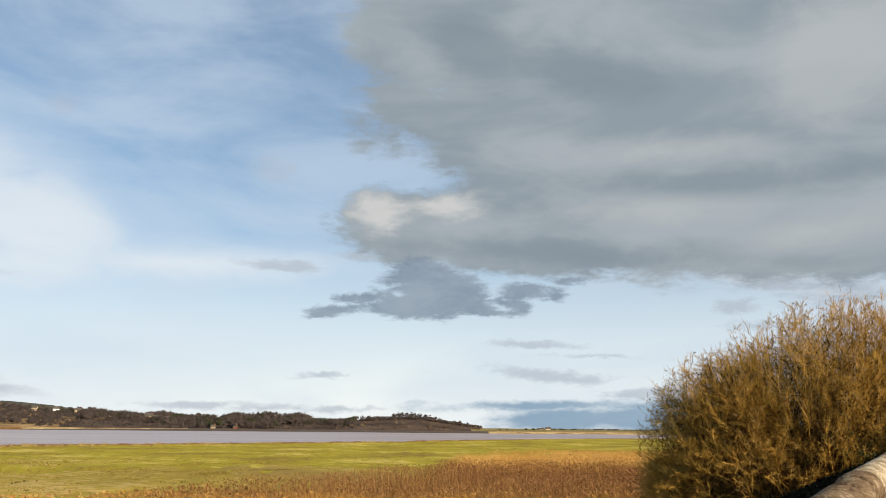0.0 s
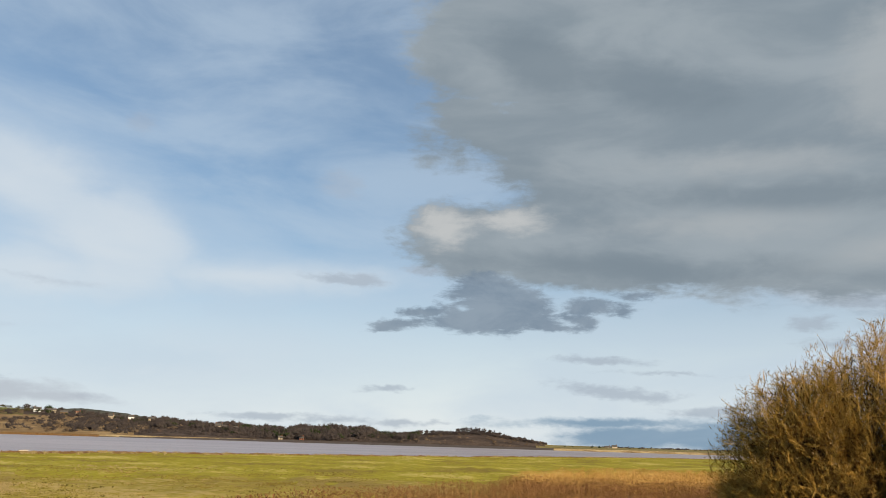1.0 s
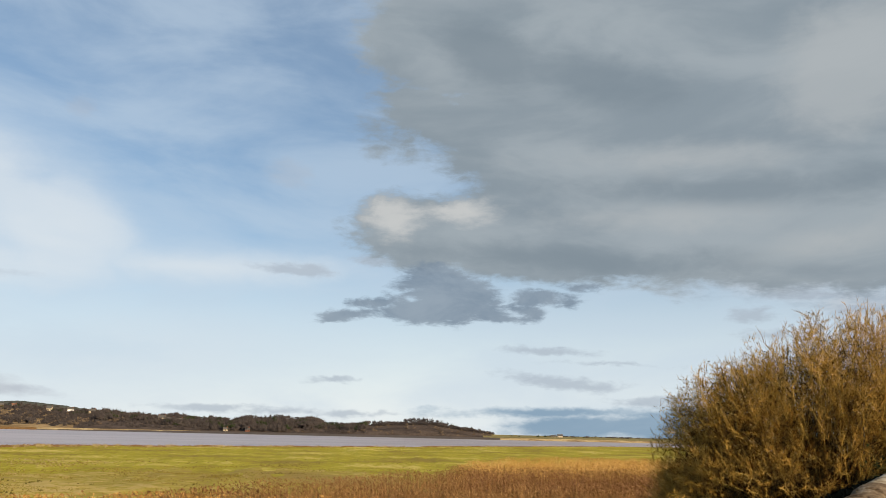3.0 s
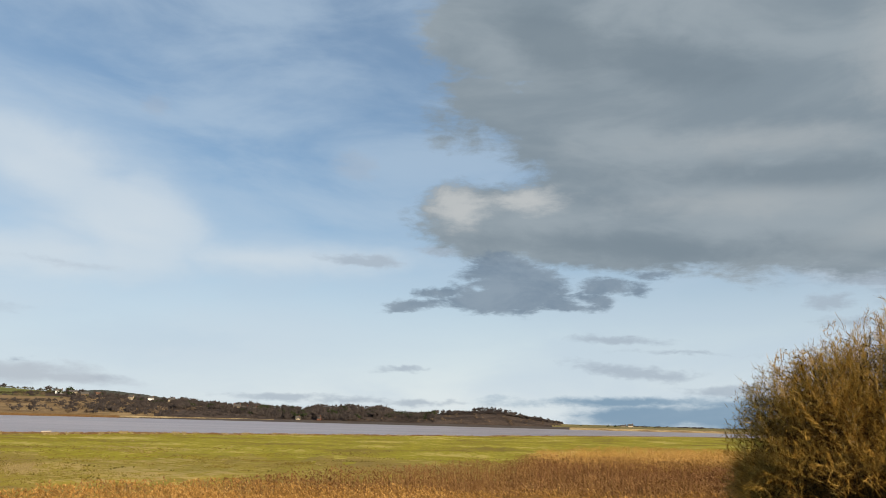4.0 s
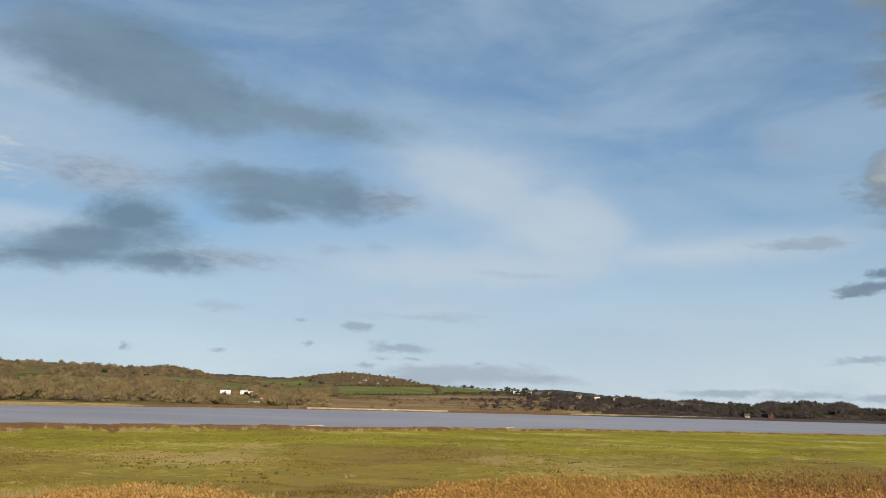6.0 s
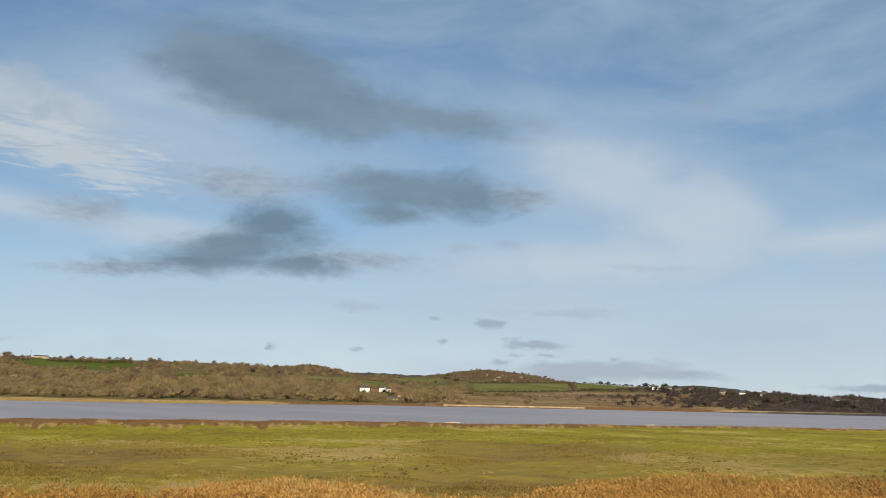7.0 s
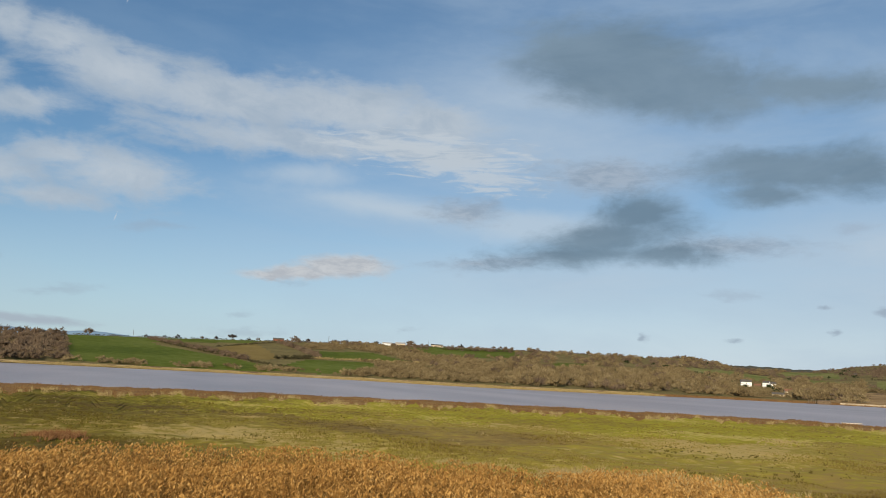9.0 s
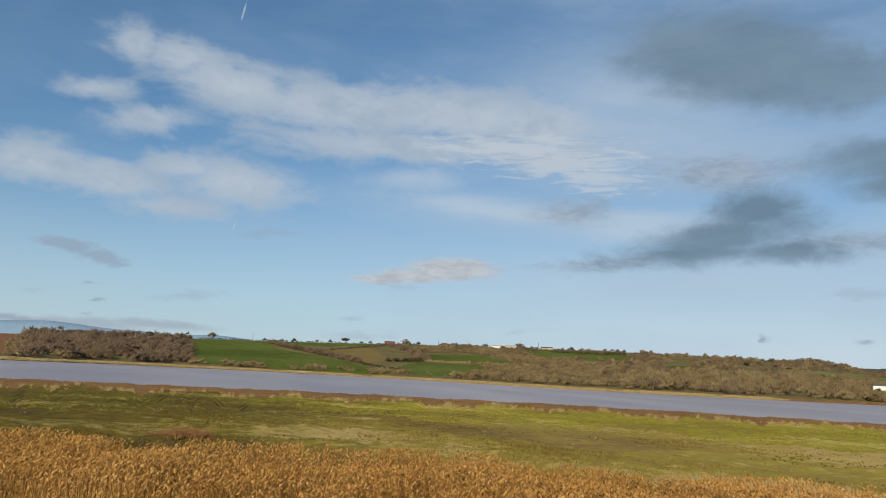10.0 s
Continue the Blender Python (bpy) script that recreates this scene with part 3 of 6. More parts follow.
NEAR = along([(-60, 900), (-20, 640), (-12, 545), (-3, 410), (5, 330), (17, 285), (28, 258), (40, 230), (51, 222), (61, 212), (97, 202), (108, 205), (150, 260)], 2.0)
FAR = along([(-60, 1300), (-14, 1050), (-3, 950), (18, 905), (30, 925), (45, 880), (52, 850), (58, 740), (63, 685), (70, 660), (78, 730), (86, 780),
             (95, 755), (101, 730), (108, 620), (150, 600)], 1.5)
RIDGE_EL = along([(-180, -0.15), (-3.6, -0.15), (-2.6, 0.0), (0, 0.36), (1.0, 0.6), (2.2, 0.68), (4, 0.58), (6, 0.4), (7.5, 0.18), (10, 0.52), (12, 0.68), (15, 0.42), (20, 0.6),
                  (25, 0.82), (28, 1.0), (31, 1.1), (34, 1.25), (37, 1.4), (39.5, 1.9), (42.5, 2.2), (44.5, 1.95), (47, 1.5), (51, 1.55), (53, 1.9),
                  (54.5, 2.2), (56.5, 2.0), (62, 2.1), (67, 2.15), (75, 2.02), (83, 1.86), (90, 1.62), (96, 1.46), (100, 1.3), (108, 1.0), (130, 0.8), (180, -0.15)], 0.5)
RIDGE_R = along([(-180, 1500), (-4, 1300), (-2.5, 1080), (4, 1120), (12, 1250), (20, 1400), (28, 1600), (37, 2000), (42, 2300), (47, 2200), (54, 1900),
                 (62, 1700), (75, 1500), (83, 1400), (96, 1250), (108, 1000), (180, 1000)], 1.0)
BANK = 34.0
SHAPE = 0.75
WALL_AZ = -30.2
ALONG_WALL, ACROSS_WALL = polar(WALL_AZ, 1), polar(WALL_AZ + 90, 1)
MARSH_Z, REED_TOP = 0.8, 2.8


def slope_start(az):
    r = FAR(az) + BANK
    return r, np.degrees(np.arctan2(2.9 - EYE, r))


def lumps(x, y, size, seed):
    """Smooth random relief between -1 and 1 with bumps about as wide as size (arrays)."""
    u, v = x / size + seed * 7.3, y / size - seed * 3.1
    i, j = np.floor(u), np.floor(v)
    a, b = u - i, v - j
    a, b = a * a * (3 - 2 * a), b * b * (3 - 2 * b)

    def corner(p, q):
        h = np.sin(p * 127.1 + q * 311.7 + seed * 74.7) * 43758.5453
        return 2 * (h - np.floor(h)) - 1

    return (corner(i, j) * (1 - a) + corner(i + 1, j) * a) * (1 - b) + (corner(i, j + 1) * (1 - a) + corner(i + 1, j + 1) * a) * b


def height(az, r):
    """The ground's height at a bearing and distance (arrays)."""
    az, r = np.broadcast_arrays(np.asarray(az, float), np.asarray(r, float))
    x, y = -r * np.sin(np.radians(az)), r * np.cos(np.radians(az))
    lat = x * ACROSS_WALL.x + y * ACROSS_WALL.y
    bank = np.clip((lat - 0.6) / 12.0, 0, 1)
    bank = bank * bank * (3 - 2 * bank)
    rough = np.where(r < 400, 0.14 * lumps(x, y, 19.0, 4) + 0.2 * lumps(x, y, 6.5, 1) + 0.17 * lumps(x, y, 2.4, 2) + 0.05 * lumps(x, y, 1.3, 3), 0)
    z = np.where(lat < 0.57, 5.5, 5.0 + (MARSH_Z - 5.0) * bank + rough * bank)
    near, far = NEAR(az), FAR(az)
    shore = np.clip((r - near) / 5.0, 0, 1)
    wet = (lat > 20)
    z = np.where(wet & (r > near), MARSH_Z + (-1.6 - MARSH_Z) * shore, z)
    rise = np.clip((r - far + 6) / (BANK + 6), 0, 1)
    z = np.where(wet & (r > far - 6), -1.6 + 4.5 * rise ** 0.6, z)
    r0, e0 = slope_start(az)
    rs, es = RIDGE_R(az), RIDGE_EL(az)
    u = np.clip((r - r0) / (rs - r0), 0, 1)
    el = e0 + (es - e0) * u ** SHAPE
    hill = EYE + r * np.tan(np.radians(el))
    past = EYE + rs * np.tan(np.radians(es)) - 0.02 * (r - rs)
    hill = np.where(r > rs, np.maximum(past, 2.0), hill)
    return np.where(wet & (r > r0), hill, z)


def on_hill(az, el):
    """Where the far slope is met at a bearing and a height above the horizon."""
    r0, e0 = slope_start(az)
    rs, es = RIDGE_R(az), RIDGE_EL(az)
    u = float(np.clip((el - e0) / max(es - e0, 1e-3), 0.0, 1.0)) ** (1 / SHAPE)
    r = float(r0 + u * (rs - r0))
    return polar(az, r, float(height(az, r))), r


def in_poly(az, el, poly):
    az, el = np.asarray(az, float), np.asarray(el, float)
    inside = np.zeros(az.shape, bool)
    for (a0, e0), (a1, e1) in zip(poly, poly[1:] + poly[:1]):
        cross = (e0 > el) != (e1 > el)
        inside ^= cross & (az < (a1 - a0) * (el - e0) / (e1 - e0 + 1e-12) + a0)
    return inside


# fields on the far slope, by bearing and height above the horizon
GREEN_FIELDS = [
    [(96.4, 1.6), (91.4, 1.8), (91.0, 1.17), (84.8, 0.36), (82.3, -0.18), (84.7, -0.31), (96.1, -0.19)],
    [(91.2, 1.8), (82.5, 2.1), (84.9, 1.62), (91.1, 1.3)],
    [(83.2, 0.0), (80.8, 0.73), (76.4, 0.74), (75.6, 0.15), (80.0, -0.26)],
    [(80.3, 1.3), (76.4, 1.45), (73.2, 0.85), (76.4, 0.84), (79.8, 0.86)],
    [(75.0, 2.05), (66.5, 2.3), (66.0, 1.6), (71.7, 1.35)],
    [(63.6, 1.38), (61.2, 1.42), (61.2, 0.98), (63.6, 0.84)],
    [(43.2, 1.14), (36.5, 1.34), (36.5, 0.76), (43.0, 0.52)],
    [(36.2, 1.3), (31.5, 1.2), (32.0, 0.92), (35.9, 0.78)],
    [(49.0, 1.45), (45.5, 1.5), (45.0, 1.2), (48.5, 1.15)],
    [(54.9, 1.5), (51.6, 1.36), (51.4, 1.0), (54.2, 1.12)],
    [(51.0, 1.25), (49.2, 1.12), (49.4, 0.8), (51.2, 0.86)],
    [(47.2, 1.02), (44.2, 0.98), (44.0, 0.62), (47.0, 0.66)],
    [(35.8, 0.7), (30.5, 0.8), (30.8, 0.5), (35.6, 0.4)],
]
STUBBLE_FIELD = [(87.4, 1.12), (84.5, 1.68), (82.6, 0.67), (84.9, 0.40)]
PLOUGHED = [(125.0, 1.3), (106.7, 1.3), (106.5, -0.2), (125.0, -0.2)]
BRACKEN_SLOPES = [
    [(45.0, 0.35), (36, 0.72), (28.0, 0.80), (24.0, 0.4), (24.0, -0.3), (46.0, -0.3)],
    [(24.5, 0.16), (22.0, 0.22), (18.0, -0.1), (17.6, -0.3), (25.0, -0.3)],
    [(12.0, -0.3), (11.0, 0.02), (9.0, 0.06), (7.0, -0.12), (6.2, -0.05), (6.0, 0.30), (4.5, 0.9), (2.0, 0.9), (-1.0, 0.7), (-5.0, 0.1), (-5.0, -0.3)],
]


def ground():
    az = np.concatenate([np.arange(-180, -36, 3.0), np.arange(-36, -18, 0.5), np.arange(-18, 110, 0.3), np.arange(110, 180, 3.0)])
    near, far, ridge = NEAR(az), FAR(az), RIDGE_R(az)
    stops = [(near * 0 + 0.02, 0), (near * 0 + 26, 16), (near * 0 + 92, 190), (near - SEDGE_DEPTH(az) - 45, 16), (near - SEDGE_DEPTH(az), 34), (near + 6, 16), (far - 7, 4), (far + 2, 4), (far + BANK - 6, 6), (far + BANK, 2), (ridge, 40), (ridge * 0 + 4900, 9)]
    cols = [stops[0][0]]
    for (lo, _), (hi, count) in zip(stops, stops[1:]):
        for k in range(1, count + 1):
            f = k / count
            cols.append(lo * (hi / lo) ** f)
    R = np.stack(cols, 1)
    A = np.repeat(az[:, None], R.shape[1], 1)
    Z = height(A, R)
    X, Y = -R * np.sin(np.radians(A)), R * np.cos(np.radians(A))
    n, m = A.shape
    verts = np.stack([X, Y, Z], -1).reshape(-1, 3)
    i, j = np.meshgrid(np.arange(n), np.arange(m - 1), indexing="ij")
    i2 = (i + 1) % n
    faces = np.stack([i * m + j, i * m + j + 1, i2 * m + j + 1, i2 * m + j], -1).reshape(-1, 4)[:, ::-1]
    ac = A[:, :-1].ravel() + 0.15
    rc = (R[:, :-1] * R[:, 1:]).ravel() ** 0.5
    zc = height(ac, rc)
    el = np.degrees(np.arctan2(zc - EYE, rc))
    lat = -rc * np.sin(np.radians(ac)) * ACROSS_WALL.x + rc * np.cos(np.radians(ac)) * ACROSS_WALL.y
    near, far = NEAR(ac), FAR(ac)
    idx = np.zeros(len(ac), int)
    wob = 4 * np.sin(ac * 1.9) + 3 * np.sin(ac * 5.3) + 2 * np.sin(ac * 13.1)
    lx, ly = -rc * np.sin(np.radians(ac)), rc * np.cos(np.radians(ac))
    idx[rc > 122 - 0.15 * np.clip(ac, 0, 100) + 16 * lumps(lx, ly, 30.0, 11) + 13 * lumps(lx, ly, 9.0, 12) + 8 * lumps(lx, ly, 3.5, 13)] = 11
    idx[(rc > near - SEDGE_DEPTH(ac))] = 1
    idx[(rc < reed_edge(ac) - 1.0)] = 2
    idx[(rc > near + 1.5)] = 3
    idx[(rc > far + 2)] = 4
    idx[(rc > far + 2) & (rc < far + np.clip(60 - 2 * ac, 4, 60)) & (ac < 27) & (ac > -3.2)] = 12
    idx[(rc > far + 2) & (ac < 57) & (ac > 27) ] = 1
    hill = rc > far + BANK - 6
    idx[hill] = 5
    # slopes to the right get the bracken colour that holds cloud shade
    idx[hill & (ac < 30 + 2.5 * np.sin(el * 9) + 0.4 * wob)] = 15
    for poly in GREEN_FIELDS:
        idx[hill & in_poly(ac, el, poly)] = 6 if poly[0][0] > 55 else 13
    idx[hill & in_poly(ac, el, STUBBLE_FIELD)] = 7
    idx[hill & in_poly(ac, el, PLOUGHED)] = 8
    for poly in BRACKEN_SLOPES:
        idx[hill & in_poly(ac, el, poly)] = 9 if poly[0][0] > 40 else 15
    idx[hill & (ac < -2.3 - 2.2 * (el + 0.25) + 0.05 * wob)] = 14
    idx[lat < 14] = 10
    ob = mesh_object("ground", verts, faces, [MARSH, SEDGE, REEDFLOOR, MUD, STRAND, HILL, PASTURE, STUBBLE, PLOUGH, BRACKEN, PATH, LUSH, SHINGLE, DULLGREEN, LOWLAND, SHADEBRACKEN], index=idx, smooth=True)
    tagged(ob, "green salt marsh, muddy shores and far farmed hillside", "ground", kind="structure")


sedge_mean = along([(-180, 10), (10, 9), (25, 14), (40, 26), (60, 36), (180, 40)], 3.0)


def SEDGE_DEPTH(az):
    az = np.asarray(az, float)
    return sedge_mean(az) * (1 + 0.22 * np.sin(az * 0.9) + 0.16 * np.sin(az * 2.3) + 0.1 * np.sin(az * 5.9))



REED_EDGE = along([(-180, 30), (-40, 190), (-14, 188), (-4, 155), (-1.5, 140), (0.2, 96), (5, 84), (11, 72), (16, 64), (21, 55), (28, 51), (35, 46.5), (38, 42), (40.2, 37.5), (43, 37.5),
                   (47, 38.5), (52, 43), (56, 42.5), (60.5, 45), (62.5, 40), (64, 37.5), (66.5, 38.5), (70, 42), (75, 43.5), (86, 42), (101, 41.5), (102.5, 47), (108, 48.5), (140, 46), (180, 30)], 0.5)


def reed_edge(az):
    return REED_EDGE(az) + 0.9 + 0.7 * np.sin(np.asarray(az) * 2.7) + 0.5 * np.sin(np.asarray(az) * 7.1)


ground()
water_verts = [polar(a, r, 0.0) for r in (26, 4850) for a in range(-120, 160, 5)]
water_n = len(water_verts) // 2
water = mesh_object("water", water_verts, [(k + 1, k, water_n + k, water_n + k + 1) for k in range(water_n - 1)], WATER)
tagged(water, "wide silty grey-lilac tidal river with small ripples", "river", kind="structure")


# distant ridges behind the farmed slopes
def far_ridge(name, pairs, r, mat, label, base=-0.4, soft=0.5, bumps=0.03):
    curve = along(pairs, soft)
    a = np.arange(pairs[0][0], pairs[-1][0] + 0.01, 0.12)
    verts, n = [], len(a)
    rng = np.random.default_rng(int(r))
    jag = np.convolve(rng.normal(0, bumps, n + 2), [0.25, 0.5, 0.25], mode="valid")
    for depth, part_of in ((0, 0.0), (60, 0.55), (120, 0.85), (200, 1.0), (330, 0.8)):
        for k, az in enumerate(a):
            el = base + (curve(az) - base) * part_of + (jag[k] if part_of == 1.0 else 0)
            rr = r + depth
            verts.append(polar(az, rr, EYE + rr * math.tan(radians(el))))
    faces = [(l * n + k, (l + 1) * n + k, (l + 1) * n + k + 1, l * n + k + 1) for l in range(4) for k in range(n - 1)]
    tagged(mesh_object(name, verts, faces, mat, smooth=True), label, "hills", kind="structure")


far_ridge("backdrop_forest_ridge", [(36, 0.8), (40, 1.3), (44, 1.75), (46, 1.72), (48, 1.66), (50, 1.8), (53, 1.7), (56, 1.2)], 3400, FARWOOD, "distant dark forested ridge on the skyline")
far_ridge("backdrop_hill", [(21, 0.3), (24, 0.9), (25.5, 1.1), (27.5, 1.3), (29, 1.28), (31, 1.0), (34, 0.7)], 3300, FARWOOD, "distant blue-grey wooded hill")
far_ridge("backdrop_mountain", [(90, 1.2), (92.5, 1.62), (95, 1.8), (97, 1.6), (99.5, 1.72), (102, 1.76), (105, 2.02), (107.5, 1.85), (112, 1.7), (118, 1.0)], 4300, HAZEBLUE, "mountain ridge far behind the hills, coloured blue for haze", bumps=0.008)


# ---- reeds, sedge and grass ----
def spread(count, az0, az1, r0, r1, rng, power=2.0):
    az = rng.uniform(az0, az1, count)
    q = rng.uniform(0, 1, count)
    return az, (r0 ** power + q * (r1 ** power - r0 ** power)) ** (1 / power)


def reeds(name, az, r, tall, mat, label, rng, thick=1.0, stems=0.12):
    """Dry reeds: a leaning stem, a nodding plume and two hanging leaves each."""
    n = len(az)
    x, y = -r * np.sin(np.radians(az)), r * np.cos(np.radians(az))
    z = height(az, r)
    base = np.stack([x, y, z - 0.05], 1)
    lean = np.stack([rng.normal(-0.05, 0.06, n), rng.normal(0.02, 0.06, n), np.ones(n)], 1)
    h = tall * (rng.uniform(0.74, 1.06, n) + 0.06 * np.sin(x * 0.7 + np.sin(y * 0.9)) + 0.04 * np.sin(y * 1.3 + x * 0.3))
    top = base + lean * h[:, None]
    seg = np.concatenate([base + lean * (h * 0.35)[:, None], top, np.full((n, 1), 0.008 * thick), np.full((n, 1), 0.004 * thick)], 1)
    v1, f1 = tubes(seg[rng.uniform(0, 1, n) < stems])
    # plume: a slim three-sided spindle that nods over
    nod = np.stack([rng.normal(-0.04, 0.05, n), rng.normal(0.02, 0.05, n), rng.uniform(0.10, 0.17, n)], 1) * 0.62 * thick ** 0.5
    mid, tip = top + nod * 0.7, top + nod * 1.7 + np.stack([nod[:, 0], nod[:, 1], -0.02 * np.ones(n)], 1)
    wid = (rng.uniform(0.026, 0.05, n) * thick)[:, None]
    spin = rng.uniform(0, 2 * math.pi, n)
    ring = [mid + wid * np.stack([np.cos(spin + a), np.sin(spin + a), 0 * spin], 1) for a in (0, 2.1, 4.2)]
    v2 = np.stack([top, *ring, tip], 1).reshape(-1, 3)
    shape = [[0, 2, 1], [0, 3, 2], [0, 1, 3], [4, 1, 2], [4, 2, 3], [4, 3, 1]] if thick < 1.2 else [[0, 2, 1], [0, 3, 2], [4, 1, 2], [4, 2, 3]]
    f2 = (np.arange(n)[:, None, None] * 5 + np.array(shape)[None]).reshape(-1, 3)
    # a long dead blade clasps each stem
    turn = rng.uniform(0, 2 * math.pi, n)
    side = np.stack([np.cos(turn), np.sin(turn), 0 * turn], 1) * (0.014 * thick ** 1.5)
    foot = base + lean * (h * rng.uniform(0.15, 0.4, n))[:, None]
    blade = np.stack([foot - side, foot + side, base + lean * (h * rng.uniform(0.85, 1.0, n))[:, None] + side * rng.normal(0, 3, (n, 1))], 1).reshape(-1, 3)
    v1, f1 = np.concatenate([v1, blade]), np.concatenate([triangles(f1), np.arange(3 * n).reshape(-1, 3) + len(v1)])
    # leaves
    lv, lf = [], []
    for k in range(1):
        some = rng.uniform(0, 1, n) < 0.6
        turn = rng.uniform(0, 2 * math.pi, n)
        out = np.stack([np.cos(turn), np.sin(turn), np.zeros(n)], 1)
        p = base + lean * (h * rng.uniform(0.55, 0.92, n))[:, None]
        side = np.stack([-out[:, 1], out[:, 0], np.zeros(n)], 1) * (0.009 * thick)
        q = p + out * rng.uniform(0.08, 0.2, n)[:, None] + np.array([[0, 0, 0.12]])
        e = q + out * 0.12 + np.array([[-0.05, 0, -0.05]])
        lv.append(np.stack([p - side, p + side, q + side, q - side, e], 1)[some].reshape(-1, 3))
        b = np.arange(some.sum())[:, None] * 5
        lf.append(b)
    parts_v, parts_f, off = [v1, v2], [f1, f2 + len(v1)], len(v1) + len(v2)
    for v, b in zip(lv, lf):
        parts_v.append(v)
        parts_f += [b + np.array([[0, 1, 2]]) + off, b + np.array([[0, 2, 3]]) + off, b + np.array([[3, 2, 4]]) + off]
        off += len(v)
    ob = mesh_object(name, np.concatenate(parts_v), np.concatenate(parts_f), mat)
    return tagged(ob, label, "reeds", kind="stuff")


def tufts(name, az, r, tall, mat, label, rng, blades=6, wide=0.035, soft=0.1):
    """Tussocks of grass: a few leaning tapered blades from one foot."""
    n = len(az)
    tall = np.broadcast_to(np.asarray(tall, float), (n,))
    foot = np.stack([-r * np.sin(np.radians(az)), r * np.cos(np.radians(az)), height(az, r) - 0.03], 1)
    vs = []
    for k in range(blades):
        turn = rng.uniform(0, 2 * math.pi, n)
        out = np.stack([np.cos(turn), np.sin(turn), np.zeros(n)], 1)
        face = np.radians(SUN_AZ + rng.uniform(-40, 40, n))
        side = np.stack([np.cos(face), np.sin(face), np.zeros(n)], 1) * (wide * (0.5 + tall))[:, None]
        p = foot + out * (0.10 * tall)[:, None]
        tip = foot + out * (tall * rng.uniform(0.25, 0.8, n))[:, None] + np.stack([-0.08 * tall, 0 * tall, tall * rng.uniform(0.6, 1.1, n)], 1)
        vs.append(np.stack([p - side, p + side, tip], 1))
    v = np.stack(vs, 1).reshape(-1, 3, 3)
    away = (np.cross(v[:, 1] - v[:, 0], v[:, 2] - v[:, 0]) * (v.mean(1) - np.array([[0, 0, EYE]]))).sum(1) > 0
    v[away] = v[away][:, [1, 0, 2]]
    ob = mesh_object(name, v.reshape(-1, 3), np.arange(3 * len(v)).reshape(-1, 3), mat, smooth=True)
    lean = v[:, 2] - (v[:, 0] + v[:, 1]) / 2
    lean[:, 2] = 0
    normals = np.array([[0, 0, 0.9]]) + 0.32 * np.array([direction(SUN_AZ, SUN_EL)]) + soft * lean / (np.linalg.norm(lean, axis=1, keepdims=True) + 1e-6)
    soften(ob, np.repeat(normals / np.linalg.norm(normals, axis=1, keepdims=True), 3, 0))
    return tagged(ob, label, "grass", kind="stuff")


rng = np.random.default_rng(5)
az = rng.uniform(-16, 112, 62000)
r = 28 + (np.minimum(reed_edge(az), 54) - 28) * rng.uniform(0, 1, len(az)) ** 0.62
lat = -r * np.sin(np.radians(az)) * ACROSS_WALL.x + r * np.cos(np.radians(az)) * ACROSS_WALL.y
keep = lat > 9
reeds("reed_bed", az[keep], r[keep], REED_TOP - MARSH_Z, REED, "dense bed of dry golden-brown common reeds with feathery plumes", rng, 1.0, 0.22)
az, r = spread(44000, -16, 36, 50, 130, rng, 1.7)
keep = (r < reed_edge(az)) & (r < 112)
az, r = az[keep], r[keep]
dusk = (az < -1) & (r > 70 + 4 * np.sin(az)) & (r < 98 + 5 * np.sin(az * 1.3)) & (rng.uniform(0, 1, len(az)) < 0.45 - 0.04 * az)
reeds("reed_bed", az[~dusk], r[~dusk], REED_TOP - MARSH_Z, REEDRED, "dense bed of dry red-brown reeds beside the marsh", rng, 1.45)
reeds("reed_bed", az[dusk], r[dusk], REED_TOP - MARSH_Z, REEDDARK, "patch of darker purple-brown reeds within the bed", rng, 1.4)
az, r = spread(15000, -18, 1, 104, 200, rng)
keep = r < reed_edge(az)
reeds("reed_bed", az[keep], r[keep], REED_TOP - MARSH_Z - 0.2, REEDPALE, "pale straw-coloured reeds at the marsh edge", rng, 1.8)

az, r = spread(220000, -16, 112, 36, 200, rng, 0.3)
keep = (r > reed_edge(az) - 1) & (r < NEAR(az) - SEDGE_DEPTH(az) + 4) & (rng.uniform(0, 1, len(az)) > (r - 62) / 120)
az, r = az[keep], r[keep]
gx, gy = -r * np.sin(np.radians(az)), r * np.cos(np.radians(az))
rank = np.clip(0.5 + 0.6 * lumps(gx, gy, 9.0, 5) + 0.5 * lumps(gx, gy, 3.2, 6), 0.12, 1.3)
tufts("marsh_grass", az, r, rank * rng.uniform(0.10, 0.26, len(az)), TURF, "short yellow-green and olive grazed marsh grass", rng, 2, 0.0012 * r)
az, r = spread(60000, -16, 112, 38, 230, rng, 0.7)
gx, gy = -r * np.sin(np.radians(az)), r * np.cos(np.radians(az))
clump = lumps(gx, gy, 7.0, 8) + 0.8 * lumps(gx, gy, 2.2, 9) + rng.normal(0, 0.2, len(az)) > 0.85
keep = (r > reed_edge(az)) & (r < 120) & clump
tufts("rush_clumps", az[keep], r[keep], rng.uniform(0.10, 0.26, keep.sum()), RUSH, "scattered dark hummocks of rush on the marsh", rng, 4, 0.0012 * r[keep])
az, r = spread(26000, -16, 112, 40, 300, rng, 1.2)
clump = np.sin(az * 0.9 + 0.02 * r) + np.sin(az * 2.3 - r * 0.11) + np.sin(r * 0.23 + az) > 1.75
keep = (r > reed_edge(az) + 1) & (r < NEAR(az) - 4) & clump
tufts("straw_tussocks", az[keep], r[keep], rng.uniform(0.12, 0.34, keep.sum()), STRAW, "tussocks of bleached straw-coloured grass on the marsh", rng, 7, 0.03)
